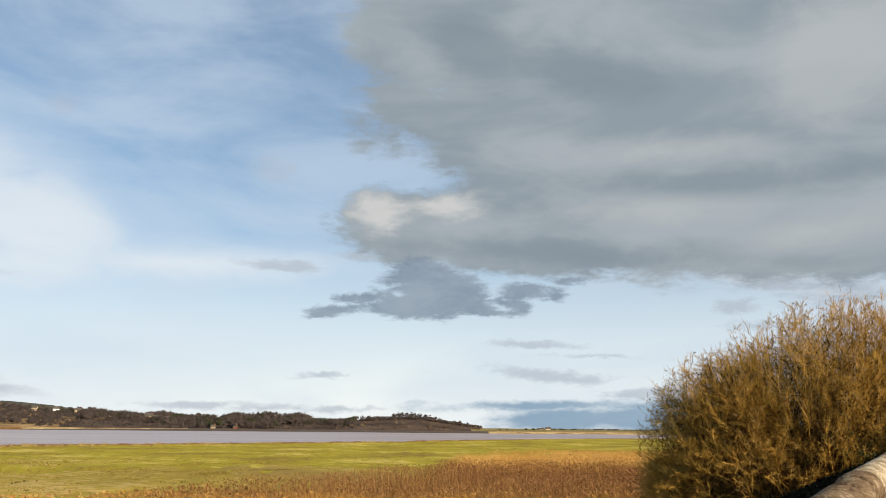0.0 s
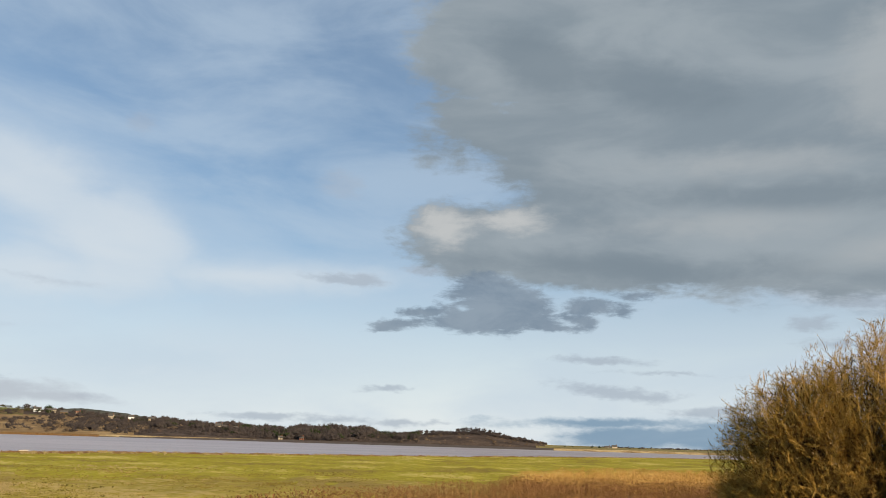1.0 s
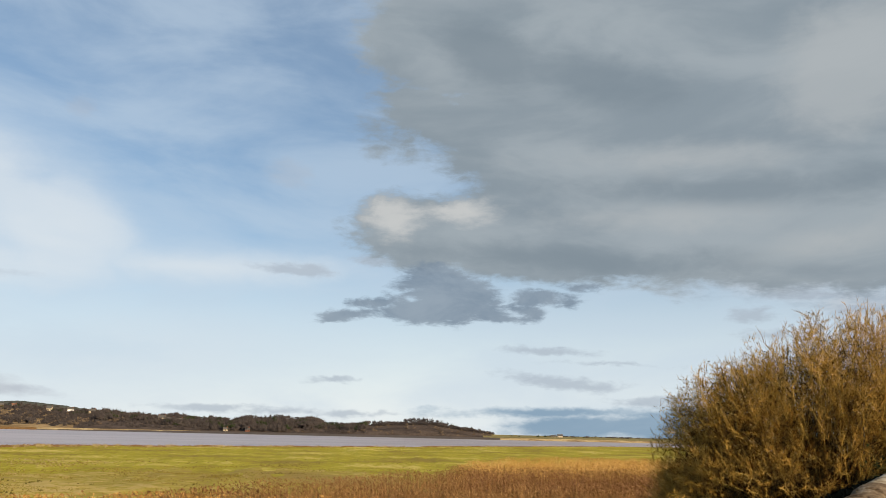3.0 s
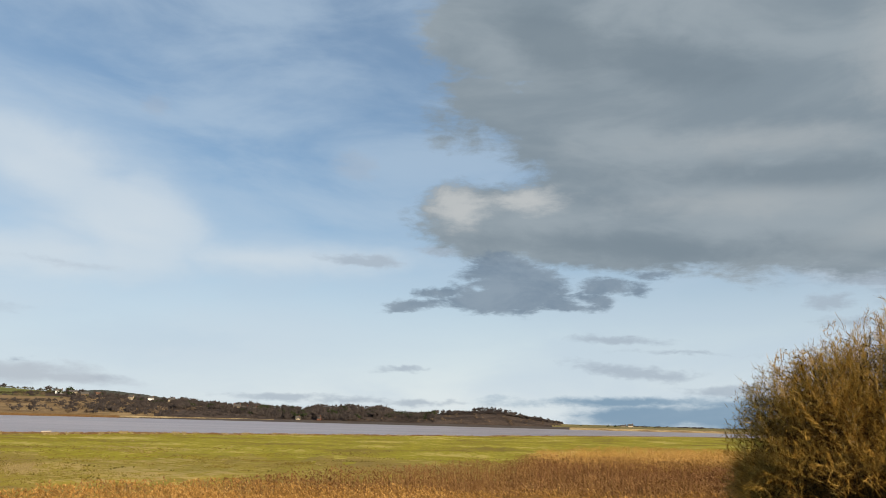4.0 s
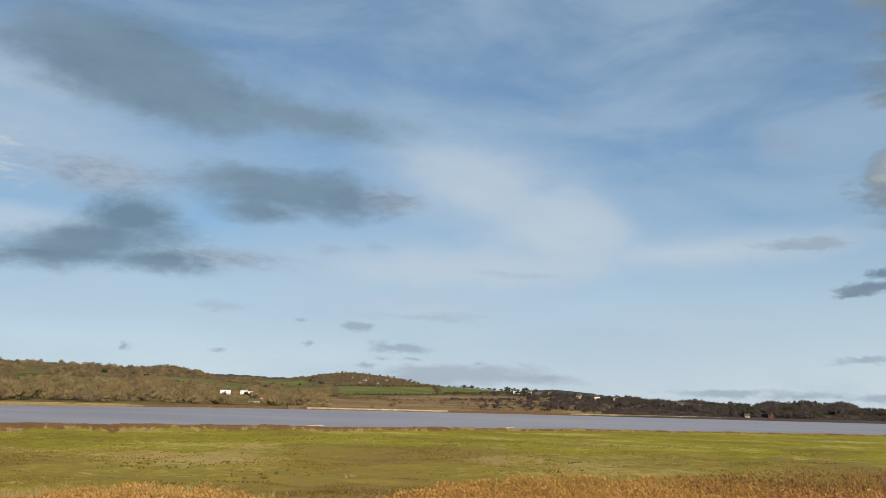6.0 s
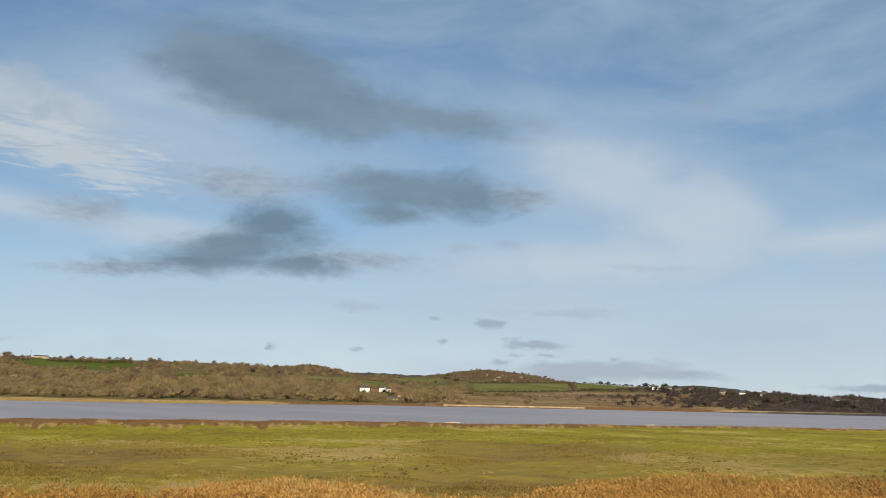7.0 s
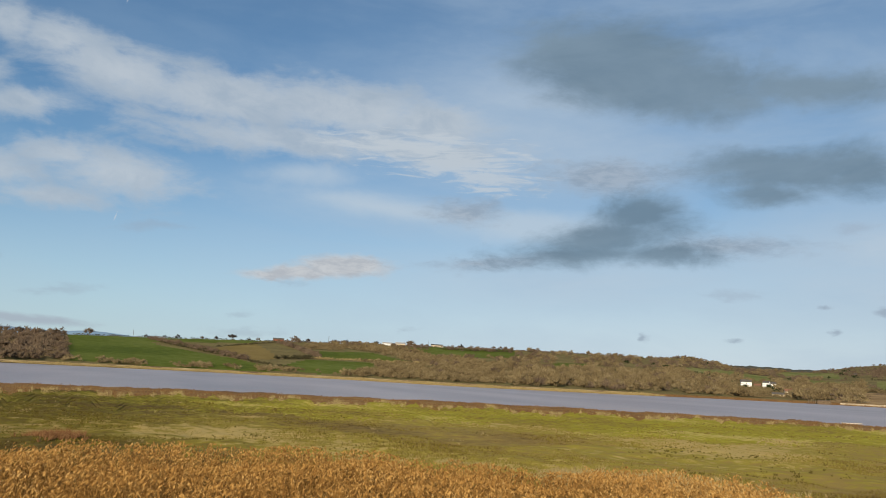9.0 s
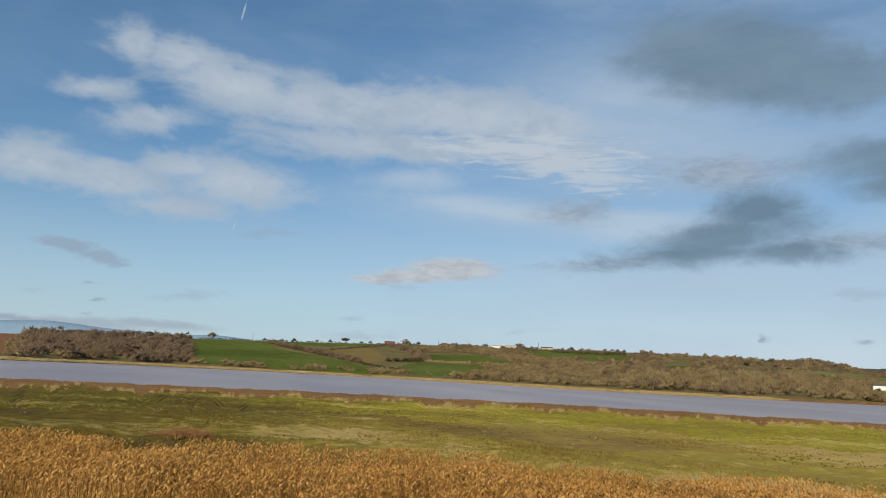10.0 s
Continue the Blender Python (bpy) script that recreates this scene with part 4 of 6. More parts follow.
az = rng.uniform(-16, 112, 19000)
r = NEAR(az) - 0.5 - rng.uniform(0, 1.15, len(az)) * SEDGE_DEPTH(az)
keep = r > 0
tufts("shore_sedge", az[keep], r[keep], rng.uniform(0.14, 0.36, keep.sum()), RUST, "brown sedge along the river edge", rng, 4, 0.09)
az = rng.uniform(-16, 112, 13000)
r = NEAR(az) - SEDGE_DEPTH(az) + rng.normal(-2, 4, len(az))
keep = np.sin(az * 1.7) + np.sin(az * 4.1) + np.sin(az * 9.7) + rng.normal(0, 0.8, len(az)) > 1.0
tufts("straw_tussocks", az[keep], r[keep], rng.uniform(0.3, 0.75, keep.sum()) * np.where(az[keep] < 35, 1.2, 1.0), STRAW, "line of tall bleached grass behind the river edge", rng, 6, 0.035)

az = rng.uniform(56, 109, 9000)
r = FAR(az) + 2 + rng.uniform(0, 1, len(az)) ** 1.5 * (12 + 10 * np.sin(az * 0.8) * np.sin(az * 2.1))
tufts("shore_grass", az, r, rng.uniform(0.5, 1.5, len(az)), STRAW, "uneven strip of pale dead reed along the far shore", rng, 3, 0.22)
az = rng.uniform(27, 57, 2600)
r = FAR(az) + 1 + rng.uniform(0, 1, len(az)) ** 1.5 * 14
tufts("shore_grass", az, r, rng.uniform(0.4, 1.2, len(az)), RUST, "brown dead sedge along the far shore", rng, 3, 0.25)

# odd patches on the marsh: long bleached grass, dead dock, dark wet hollows and a bare scrape
def patch(name, count, az, r, wide, deep, low, high, mat, label, blades=7, blade=0.03):
    a = rng.normal(az, wide, count)
    d = rng.normal(r, deep, count)
    ok = d > reed_edge(a) - 0.5
    tufts(name, a[ok], d[ok], rng.uniform(low, high, ok.sum()), mat, label, rng, blades, blade)


for az, r in ((46.0, 45.0), (50.0, 48.5), (54.0, 51.0), (57.5, 52.0), (43.0, 44.0), (61.0, 53.0), (39.5, 45.0)):
    patch("long_grass", 1000, az, r, 1.7, 3.2, 0.18, 0.5, STRAW, "long bleached grass lying along the reed edge", 6, 0.04)
patch("long_grass", 420, 32.3, 98, 0.8, 3.5, 0.15, 0.4, STRAW, "pale patch of long dry grass on the marsh")
patch("long_grass", 260, 48.8, 116, 0.9, 4, 0.12, 0.35, STRAW, "pale patch of dry grass on the marsh")
patch("long_grass", 300, 26.0, 150, 1.6, 7, 0.12, 0.35, STRAW, "pale patch of dry grass on the marsh")
patch("dock_clump", 330, 96.3, 71, 0.75, 1.6, 0.3, 0.7, REEDDARK, "dark rusty clump of dead dock stems on the marsh", 8, 0.03)
patch("wet_hollow", 300, 94.6, 71, 1.0, 0.8, 0.08, 0.25, RUSH, "dark rushy hollow beside the dead dock", 6, 0.1)
patch("wet_hollow", 420, 103.0, 70, 0.7, 3.0, 0.15, 0.5, RUSH, "dark rushy hollow behind the reeds", 7, 0.06)
patch("wet_hollow", 300, 106.8, 68, 0.9, 2.0, 0.15, 0.4, RUSH, "dark rushy hollow behind the reeds", 7, 0.06)
patch("bare_scrape", 160, 84.4, 104, 0.55, 0.7, 0.05, 0.14, STRAW, "pale bare scrape in the turf", 6, 0.12)


def driftwood(az, r, long, label):
    """A bleached log stranded at the river's edge, with two stubs of branches."""
    log = new("driftwood_log")
    log.matrix_world = pose(*polar(az, r, float(height(az, r)) + 0.18), 0, 0, az + 6)
    tagged(log, label, "log")
    seg = []
    for k in range(6):
        x0, x1 = -long / 2 + long * k / 6, -long / 2 + long * (k + 1) / 6
        seg.append((x0, 0.12 * math.sin(k), 0.03 * k, x1, 0.12 * math.sin(k + 1), 0.03 * (k + 1), 0.26 - 0.02 * k, 0.24 - 0.02 * k))
    v, f = tubes(seg, 8)
    mesh_object("trunk", v, f, PALEWOOD, log, smooth=True)
    for x, y, z in ((0.3, 0.3, 0.7), (1.1, -0.4, 0.5)):
        v, f = tubes([(x, 0, 0.1, x + 0.4, y, z, 0.08, 0.04)], 6)
        mesh_object("branch_stub", v, f, PALEWOOD, log)


driftwood(44.7, float(NEAR(44.7)) - 1.5, 4.6, "bleached driftwood log stranded at the river edge")
driftwood(31.2, float(NEAR(31.2)) - 1.5, 2.4, "short bleached driftwood log at the river edge")


# ---- winter trees ----
CLUMP = np.array([(1, 0, 0), (0, 1, 0), (-1, 0, 0), (0, -1, 0), (0, 0, 1), (0, 0, -1.0)])
CLUMP_FACES = np.array([(0, 1, 4), (1, 2, 4), (2, 3, 4), (3, 0, 4), (1, 0, 5), (2, 1, 5), (3, 2, 5), (0, 3, 5)])


def tree_template(rng, twigs=110, dome=1.0, knots=6, core=True):
    """A bare tree one metre tall: trunk and limbs, and round each limb's end a rounded head of small twig sprays with a ragged outline, as (wood verts, faces, twig verts, faces)."""
    seg = [(0, 0, -0.08, 0.01, 0, 0.36, 0.024, 0.017)]
    ends = []
    for k in range(knots):
        a = k * 2.4 + rng.uniform(0, 0.9)
        out = rng.uniform(0.14, 0.30) * dome if k else 0.04
        top = rng.uniform(0.42, 0.70) if k else 0.78
        ends.append((out * math.cos(a), out * math.sin(a), top))
        seg.append((0, 0, rng.uniform(0.16, 0.34), *ends[-1], 0.013, 0.004))
    wv, wf = tubes(seg)
    ends = np.array(ends)
    size = rng.uniform(0.17, 0.25, knots)
    up = np.array([[0, 0, 1.0]])
    # each limb carries a close core of twigs ...
    vs, ns = [], []
    for e, big in zip(ends, size) if core else ():
        t = rng.uniform(0, 1.57)
        turn = np.array([[math.cos(t), -math.sin(t), 0], [math.sin(t), math.cos(t), 0], [0, 0, 1]])
        v = e + CLUMP @ turn * big * rng.uniform(0.4, 0.75, (6, 1)) * np.array([[1.0 * dome, 1.0 * dome, 0.9]])
        vs.append(v[CLUMP_FACES].reshape(-1, 3))
        ns.append((0.3 * (v - e) / big + 0.85 * up)[CLUMP_FACES].reshape(-1, 3))
    # ... wrapped in ragged sprays that mostly point upwards
    own = rng.integers(0, knots, twigs)
    d = rng.normal(0, 1, (twigs, 3)) + 0.5 * up
    d /= np.linalg.norm(d, axis=1, keepdims=True)
    p = ends[own] + d * (size[own][:, None] * rng.uniform(0.45 if core else 0.15, 1.0, (twigs, 1))) * np.array([[1.1 * dome, 1.1 * dome, 0.9]])
    u = 0.5 * d + rng.normal(0, 0.3, (twigs, 3)) + 1.1 * up
    u /= np.linalg.norm(u, axis=1, keepdims=True)
    light = np.array([direction(SUN_AZ, SUN_EL)])
    w = np.cross(u, light + rng.normal(0, 0.35, (twigs, 3)))
    fine = math.sqrt(84 / twigs)
    w *= rng.uniform(0.014, 0.028, (twigs, 1)) * fine / np.linalg.norm(w, axis=1, keepdims=True)
    tv = np.stack([p - w - u * 0.05, p + w - u * 0.05, p + u * rng.uniform(0.08, 0.19, (twigs, 1)) * fine], 1)
    turned = (np.cross(tv[:, 1] - tv[:, 0], tv[:, 2] - tv[:, 0]) * light).sum(1) < 0
    tv[turned] = tv[turned][:, [1, 0, 2]]
    vs.append(tv.reshape(-1, 3))
    ns.append(np.repeat(0.35 * d + 0.6 * up + 0.25 * light + rng.normal(0, 0.12, d.shape), 3, 0))
    v, n = np.concatenate(vs), np.concatenate(ns)
    return wv, triangles(wf), v, np.arange(len(v)).reshape(-1, 3), n / np.linalg.norm(n, axis=1, keepdims=True)


TEMPLATES = [tree_template(np.random.default_rng(k), 80, 0.9 + 0.06 * k, 4 + k % 2) for k in range(10)]


def wood(name, az, r, tall, mat, label, rng, sink=0.26):
    """A wood of many bare trees in one mesh."""
    vs, fs, ns, off = [], [], [], 0
    low = name in ("scrub", "hedge")
    z = height(az, r) - tall * (0.34 if low else sink)
    tall = tall * (1.3 if low else 1.0)
    x, y = -r * np.sin(np.radians(az)), r * np.cos(np.radians(az))
    for k, (wv, wf, tv, tf, tn) in enumerate(TEMPLATES):
        mine = np.arange(len(az)) % len(TEMPLATES) == k
        n = int(mine.sum())
        if not n:
            continue
        t = rng.uniform(-0.35, 0.35, n)
        c, q = np.cos(t)[:, None], np.sin(t)[:, None]
        h = tall[mine][:, None]
        sx, sy = rng.uniform(1.15, 1.7, (2, n, 1))
        px, py = tv[None, :, 0] * sx, tv[None, :, 1] * sy
        v = np.stack([(px * c - py * q) * h + x[mine][:, None], (px * q + py * c) * h + y[mine][:, None], tv[None, :, 2] * h + z[mine][:, None]], -1)
        vs.append(v.reshape(-1, 3))
        ns.append(np.stack([tn[None, :, 0] * c - tn[None, :, 1] * q, tn[None, :, 0] * q + tn[None, :, 1] * c, tn[None, :, 2] + 0 * c], -1).reshape(-1, 3))
        fs.append((tf[None] + (np.arange(n) * len(tv))[:, None, None]).reshape(-1, 3) + off)
        off += n * len(tv)
    seg = []
    if not low:
        # trunks: a bole and two limbs each
        foot, top = np.stack([x, y, z], 1), np.stack([x, y, z + 0.4 * tall], 1)
        seg.append(np.concatenate([foot, top, 0.024 * tall[:, None], 0.016 * tall[:, None]], 1))
        for k in range(2):
            a = rng.uniform(0, 6.28, len(az))
            out = np.stack([np.cos(a), np.sin(a), np.full(len(az), 1.3)], 1) * (0.24 * tall)[:, None]
            seg.append(np.concatenate([top - np.array([[0, 0, 0.1]]) * tall[:, None], top + out, 0.012 * tall[:, None], 0.004 * tall[:, None]], 1))
        v, f = tubes(np.concatenate(seg))
        vs.append(v)
        fs.append(triangles(f) + off)
        rings = v.reshape(-1, 2, 3, 3)
        ns.append((rings - rings.mean(2, keepdims=True)).reshape(-1, 3))
    ob = mesh_object(name, np.concatenate(vs), np.concatenate(fs), mat, smooth=True)
    normals = np.concatenate(ns)
    soften(ob, normals / (np.linalg.norm(normals, axis=1, keepdims=True) + 1e-9))
    return tagged(ob, label, "woodland", kind="stuff")


def pick(count, az0, az1, u0, u1, rng, avoid, skip=0.0, only=None):
    """Random spots on the far slope between two bearings and two parts of its height, off the fields."""
    az = rng.uniform(az0, az1, count)
    u = rng.uniform(u0, u1, count)
    r0, _ = slope_start(az)
    r = r0 + u * (RIDGE_R(az) - r0)
    el = np.degrees(np.arctan2(height(az, r) - EYE, r))
    ok = np.ones(count, bool)
    for poly in avoid:
        ok &= ~in_poly(az, el, poly)
    if only is not None:
        ok &= in_poly(az, el, only)
    if skip:
        ok &= (np.sin(az * 1.3 + u * 7) + np.sin(az * 3.1 - u * 11) + rng.normal(0, 0.5, count)) > skip
    return az[ok], r[ok]


FIELDS = GREEN_FIELDS + [STUBBLE_FIELD, PLOUGHED]
rng = np.random.default_rng(11)
HOUSE_PLOT = [(51.4, 0.0), (51.4, 0.62), (48.9, 0.62), (48.9, 0.25), (47.9, 0.25), (47.9, -0.5), (49.3, -0.5)]
VILLAGE = [(43.0, 1.45), (43.0, 1.75), (39.4, 1.75), (39.4, 1.45)]
a, r = pick(2500, 5.5, 36, 0.0, 1.0, rng, FIELDS + BRACKEN_SLOPES[1:])
fade = rng.uniform(22, 36, len(a)) > a
a, r = a[fade], r[fade]
wood("woodland", a, r, rng.uniform(5, 10, len(a)) + 3 * np.sin(a * 2.1) * np.sin(a * 0.7 + 1), WOODDARK_SHADE, "bare winter woodland along the far shore, cloud shade in its colour", rng)
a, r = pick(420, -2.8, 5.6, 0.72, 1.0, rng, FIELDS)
wood("woodland", a, r, rng.uniform(2.5, 5, len(a)), WOODDARK_SHADE, "low thicket on top of the bluff, cloud shade in its colour", rng)
a, r = pick(60, -2.8, 12, 0.0, 0.7, rng, FIELDS)
wood("scrub", a, r, rng.uniform(2, 4, len(a)), WOODBROWN, "sparse brown scrub on the bluff's slope", rng)
a, r = pick(450, 6, 27, 0.0, 0.35, rng, [])
wood("scrub", a, r, rng.uniform(1.5, 4, len(a)), WOODDARK_SHADE, "thorn scrub above the far shore, cloud shade in its colour", rng)
a, r = pick(70, 44, 60, 0.1, 0.95, rng, FIELDS)
wood("evergreens", a, r, rng.uniform(5, 10, len(a)), EVERGREEN, "dark evergreens on the wooded hillside", rng)
a, r = pick(200, 5.5, 31, 0.0, 0.9, rng, FIELDS + BRACKEN_SLOPES)
wood("evergreens", a, r, rng.uniform(5, 11, len(a)), EVERGREEN, "scattered dark evergreens among the bare trees", rng)
a, r = pick(1000, 44, 66, 0.0, 0.42, rng, FIELDS + [HOUSE_PLOT])
wood("woodland", a, r, rng.uniform(7, 15, len(a)), WOODTAN, "tan bare willow and oak wood above the far shore", rng)
a, r = pick(260, 44, 66, 0.0, 0.4, rng, FIELDS + [HOUSE_PLOT])
wood("woodland", a, r, rng.uniform(6, 12, len(a)), WOODBROWN, "darker brown trees within the tan shoreline wood", rng)
a, r = pick(500, 47.5, 52.0, 0.0, 0.26, rng, [])
wood("scrub", a, r, rng.uniform(1.5, 3.2, len(a)), WOODTAN, "low garden scrub below the white houses", rng)
a, r = pick(260, 39.2, 43.4, 0.6, 0.85, rng, [])
wood("woodland", a, r, rng.uniform(4, 8, len(a)), WOODBROWN, "trees between the village houses", rng)
a, r = pick(1000, 46, 70, 0.40, 1.0, rng, FIELDS, -0.3)
wood("woodland", a, r, rng.uniform(5, 12, len(a)), WOODTAN, "patches of bare woodland over the far hill", rng)
a, r = pick(520, 46, 72, 0.55, 1.0, rng, FIELDS, -0.1)
wood("woodland", a, r, rng.uniform(6, 11, len(a)), WOODBROWN, "brown bare trees along the far hilltop", rng)
a, r = pick(200, 44, 74, 0.0, 1.0, rng, FIELDS + [HOUSE_PLOT], -0.2)
wood("woodland", a, r, rng.uniform(5, 12, len(a)), WOODBROWN, "darker bare trees scattered through the tan wood", rng)
a, r = pick(260, 66, 83, 0.86, 1.0, rng, [], -0.4)
wood("woodland", a, r, rng.uniform(4, 9, len(a)), WOODBROWN, "uneven line of bare trees along the farm skyline", rng, 0.2)
a, r = pick(90, 96.5, 106.5, 0.2, 1.0, rng, [PLOUGHED])
wood("woodland", a, r, rng.uniform(11, 17, len(a)), WOODBROWN, "taller brown trees in the shoreline wood", rng)
a, r = pick(1100, 36, 57, 0.66, 1.0, rng, FIELDS + [VILLAGE])
wood("woodland", a, r, rng.uniform(4, 7.5, len(a)), WOODBROWN, "brown wood on the brow of the far hill", rng)
a, r = pick(700, 95.6, 107.2, 0.0, 1.0, rng, FIELDS + [PLOUGHED], -1.4)
wood("woodland", a, r, rng.uniform(6, 13, len(a)) * np.clip((a - 94.6) / 2.5, 0.5, 1) * np.clip((108.0 - a) / 2, 0.5, 1), WOODBROWN, "bare shoreline wood beside a green field", rng)
a, r = pick(600, 95.6, 107.4, 0.0, 0.8, rng, FIELDS[:1], -1.0)
wood("scrub", a, r, rng.uniform(2.5, 6, len(a)), WOODTAN, "brown scrub at the foot of the shoreline wood", rng)
belt = [(81, 1.75), (76, 2.0), (72, 1.65), (68.5, 1.1), (65, 0.9), (66, 0.4), (70, 0.6), (74, 1.0), (77, 1.5), (81, 1.4)]
a, r = pick(3000, 64, 82, 0.0, 1.0, rng, FIELDS, 0, belt)
wood("woodland", a, r, rng.uniform(5, 9, len(a)), WOODTAN, "belt of bare trees between green fields", rng)
foot = [(79, -0.1), (74, 0.25), (66, 0.5), (64, -0.3), (79, -0.3)]
a, r = pick(2200, 63, 80, 0.0, 0.5, rng, FIELDS, 0, foot)
wood("scrub", a, r, rng.uniform(3, 6.5, len(a)), WOODTAN, "pale scrub along the far shore", rng)
gap = [(77, 0.1), (77.5, 0.85), (70, 1.0), (67, 0.5), (74, 0.05)]
a, r = pick(1800, 66, 78, 0.0, 0.6, rng, FIELDS, 0, gap)
wood("scrub", a, r, rng.uniform(2, 5, len(a)), WOODTAN, "rough tan scrub between the fields", rng)
a, r = pick(260, 80, 97, 0.0, 0.07, rng, [], -0.1)
wood("scrub", a, r, rng.uniform(2.5, 5, len(a)), WOODTAN, "low bushes along the shore below the field", rng)
a, r = pick(330, 22, 46, 0.0, 0.75, rng, FIELDS, 0.1)
wood("scrub", a, r, rng.uniform(2.5, 6, len(a)), WOODBROWN, "brown thorn scrub on the bracken slope", rng)


def hedge(az0, el0, az1, el1, tall, mat, label, rng, gap=0.15, bend=0.0):
    """A hedge line across the far slope, one bush after another."""
    n = max(6, int(abs(az1 - az0) * 11 + abs(el1 - el0) * 30))
    t = np.linspace(0, 1, n) + rng.normal(0, 0.2 / n, n)
    t = t[rng.uniform(0, 1, n) > gap]
    az = az0 + (az1 - az0) * t
    el = el0 + (el1 - el0) * t + bend * np.sin(np.pi * t)
    r = np.array([on_hill(a, e)[1] for a, e in zip(az, el)])
    r = r + rng.normal(0, 2, len(r))
    wood("hedge", az, r, 0.9 * tall * rng.uniform(0.5, 1.45, len(az)), mat, label, rng)


rng = np.random.default_rng(23)
hedge(91.3, 1.45, 84.9, 0.42, 6.5, WOODBROWN, "overgrown brown hedge with trees between two fields", rng, 0.0)
hedge(91.0, 1.35, 85.4, 0.5, 5, HEDGE, "dark thorn bushes in a field hedge", rng, 0.45)
hedge(84.7, 0.35, 82.0, 0.02, 3, HEDGE, "low dark hedge below the bare field", rng, 0.2)
hedge(87.0, 1.22, 83.0, 1.75, 2.6, HEDGE, "dark trimmed hedge above the bare field", rng, 0.0)
hedge(82.6, 1.66, 80.0, 0.85, 7, WOODBROWN, "tall brown hedge beside the bare field", rng, 0.0)
hedge(83.0, 0.62, 80.5, 0.78, 4.5, HEDGE, "dark hedge along a green field", rng, 0.1)
hedge(80.8, 0.78, 73.0, 0.80, 3.2, STRAW, "straw-coloured hedge bank across the fields", rng, 0.0)
hedge(71.5, 1.9, 66.5, 1.95, 4, HEDGE, "dark hedge across the upper green field", rng, 0.1)
hedge(43.5, 0.52, 36.3, 0.74, 3.5, HEDGE, "dark hedge at the foot of the green fields", rng, 0.0)
hedge(36.6, 1.36, 36.2, 0.74, 4, HEDGE, "dark hedge between two green fields", rng, 0.0)
hedge(43.5, 1.18, 31.0, 1.38, 4, HEDGE, "dark hedge along the top of the green fields", rng, 0.05)
hedge(36.0, 0.78, 30.5, 1.0, 5, HEDGE, "dark hedge below the small green field", rng, 0.0)
hedge(47.2, 0.64, 44.0, 0.60, 4, HEDGE, "dark hedge below a dull green field", rng, 0.1)
hedge(54.6, 1.1, 51.4, 0.98, 4, HEDGE, "dark hedge below a hillside pasture", rng, 0.1)
hedge(35.8, 0.4, 30.8, 0.5, 4, WOODDARK_SHADE, "dark hedge along the lower slope", rng, 0.2)
hedge(44.0, 0.3, 31.0, 0.35, 3, WOODBROWN, "straggling thorn hedge across the bracken slope", rng, 0.4)
hedge(44.6, 0.45, 40.0, 0.35, 5, WOODTAN, "tan thicket by the bracken slope", rng, 0.0)
hedge(96.0, 1.48, 76.0, 2.02, 2.4, HEDGE, "thin skyline hedge above the green fields", rng, 0.25)
hedge(76.0, 2.03, 67.0, 2.1, 2.6, WOODBROWN, "skyline hedge of low brown trees", rng, 0.0)
hedge(67.0, 2.1, 57.5, 2.06, 2.6, WOODBROWN, "skyline hedge of low brown bushes", rng, 0.0)


def lone_tree(az, el, tall, mat, label, seed, dome=1.0, r=None):
    """A single bare tree with its trunk and crown."""
    if r is None:
        at, r = on_hill(az, el)
    else:
        at = polar(az, r, float(height(az, r)))
    wv, wf, tv, tf, tn = tree_template(np.random.default_rng(seed), 420, dome * 1.2, 9)
    tree = new("tree")
    at.z -= 0.24 * tall
    tree.location = at
    tagged(tree, label, "tree", "skyline trees")
    mesh_object("trunk", wv * tall, wf, BARK, tree)
    soften(mesh_object("crown", tv * tall, tf, mat, tree, smooth=True), tn)
    return tree


for k, (az, tall, dome) in enumerate([(95.1, 13, 1.1), (99.1, 11, 1.2), (86.0, 12, 1.2), (81.8, 13, 1.2), (80.9, 8, 1.1), (87.1, 7, 1.0), (73.7, 13, 1.4), (70.1, 9, 1.4),
                                      (84.9, 6, 1.0), (88.0, 6, 1.0), (90.4, 6, 1.1), (89.6, 8, 1.1), (84.3, 6, 1.0), (78.2, 9, 1.2), (76.1, 9, 1.3), (106.0, 10, 1.1),
                                      (91.6, 6, 0.9), (79.0, 8, 1.2), (77.3, 8, 1.2), (103.5, 9, 1.1), (65.0, 6, 1.3), (67.8, 7, 1.3)]):
    lone_tree(az, 9, tall * 1.2, WOODDARK_SHADE if k % 3 else WOODBROWN, "bare spreading winter tree on the skyline", 100 + k, dome)
for k, (az, tall) in enumerate([(38.2, 9), (33.9, 12), (34.4, 12), (30.9, 12), (31.4, 15), (30.1, 16), (29.4, 12), (28.6, 9)]):
    lone_tree(az, 9, tall, EVERGREEN if k in (3, 5) else WOODDARK_SHADE, "dark tree beside the hilltop houses", 140 + k, 1.2)
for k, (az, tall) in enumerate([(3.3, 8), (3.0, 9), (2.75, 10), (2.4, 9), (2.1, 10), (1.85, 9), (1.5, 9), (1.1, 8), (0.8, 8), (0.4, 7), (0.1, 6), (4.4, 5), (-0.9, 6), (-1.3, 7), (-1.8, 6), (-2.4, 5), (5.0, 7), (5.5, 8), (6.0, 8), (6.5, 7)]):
    lone_tree(az, 9, tall, WOODDARK_SHADE, "bare tree on the crown of the dark bluff", 160 + k, 0.95)
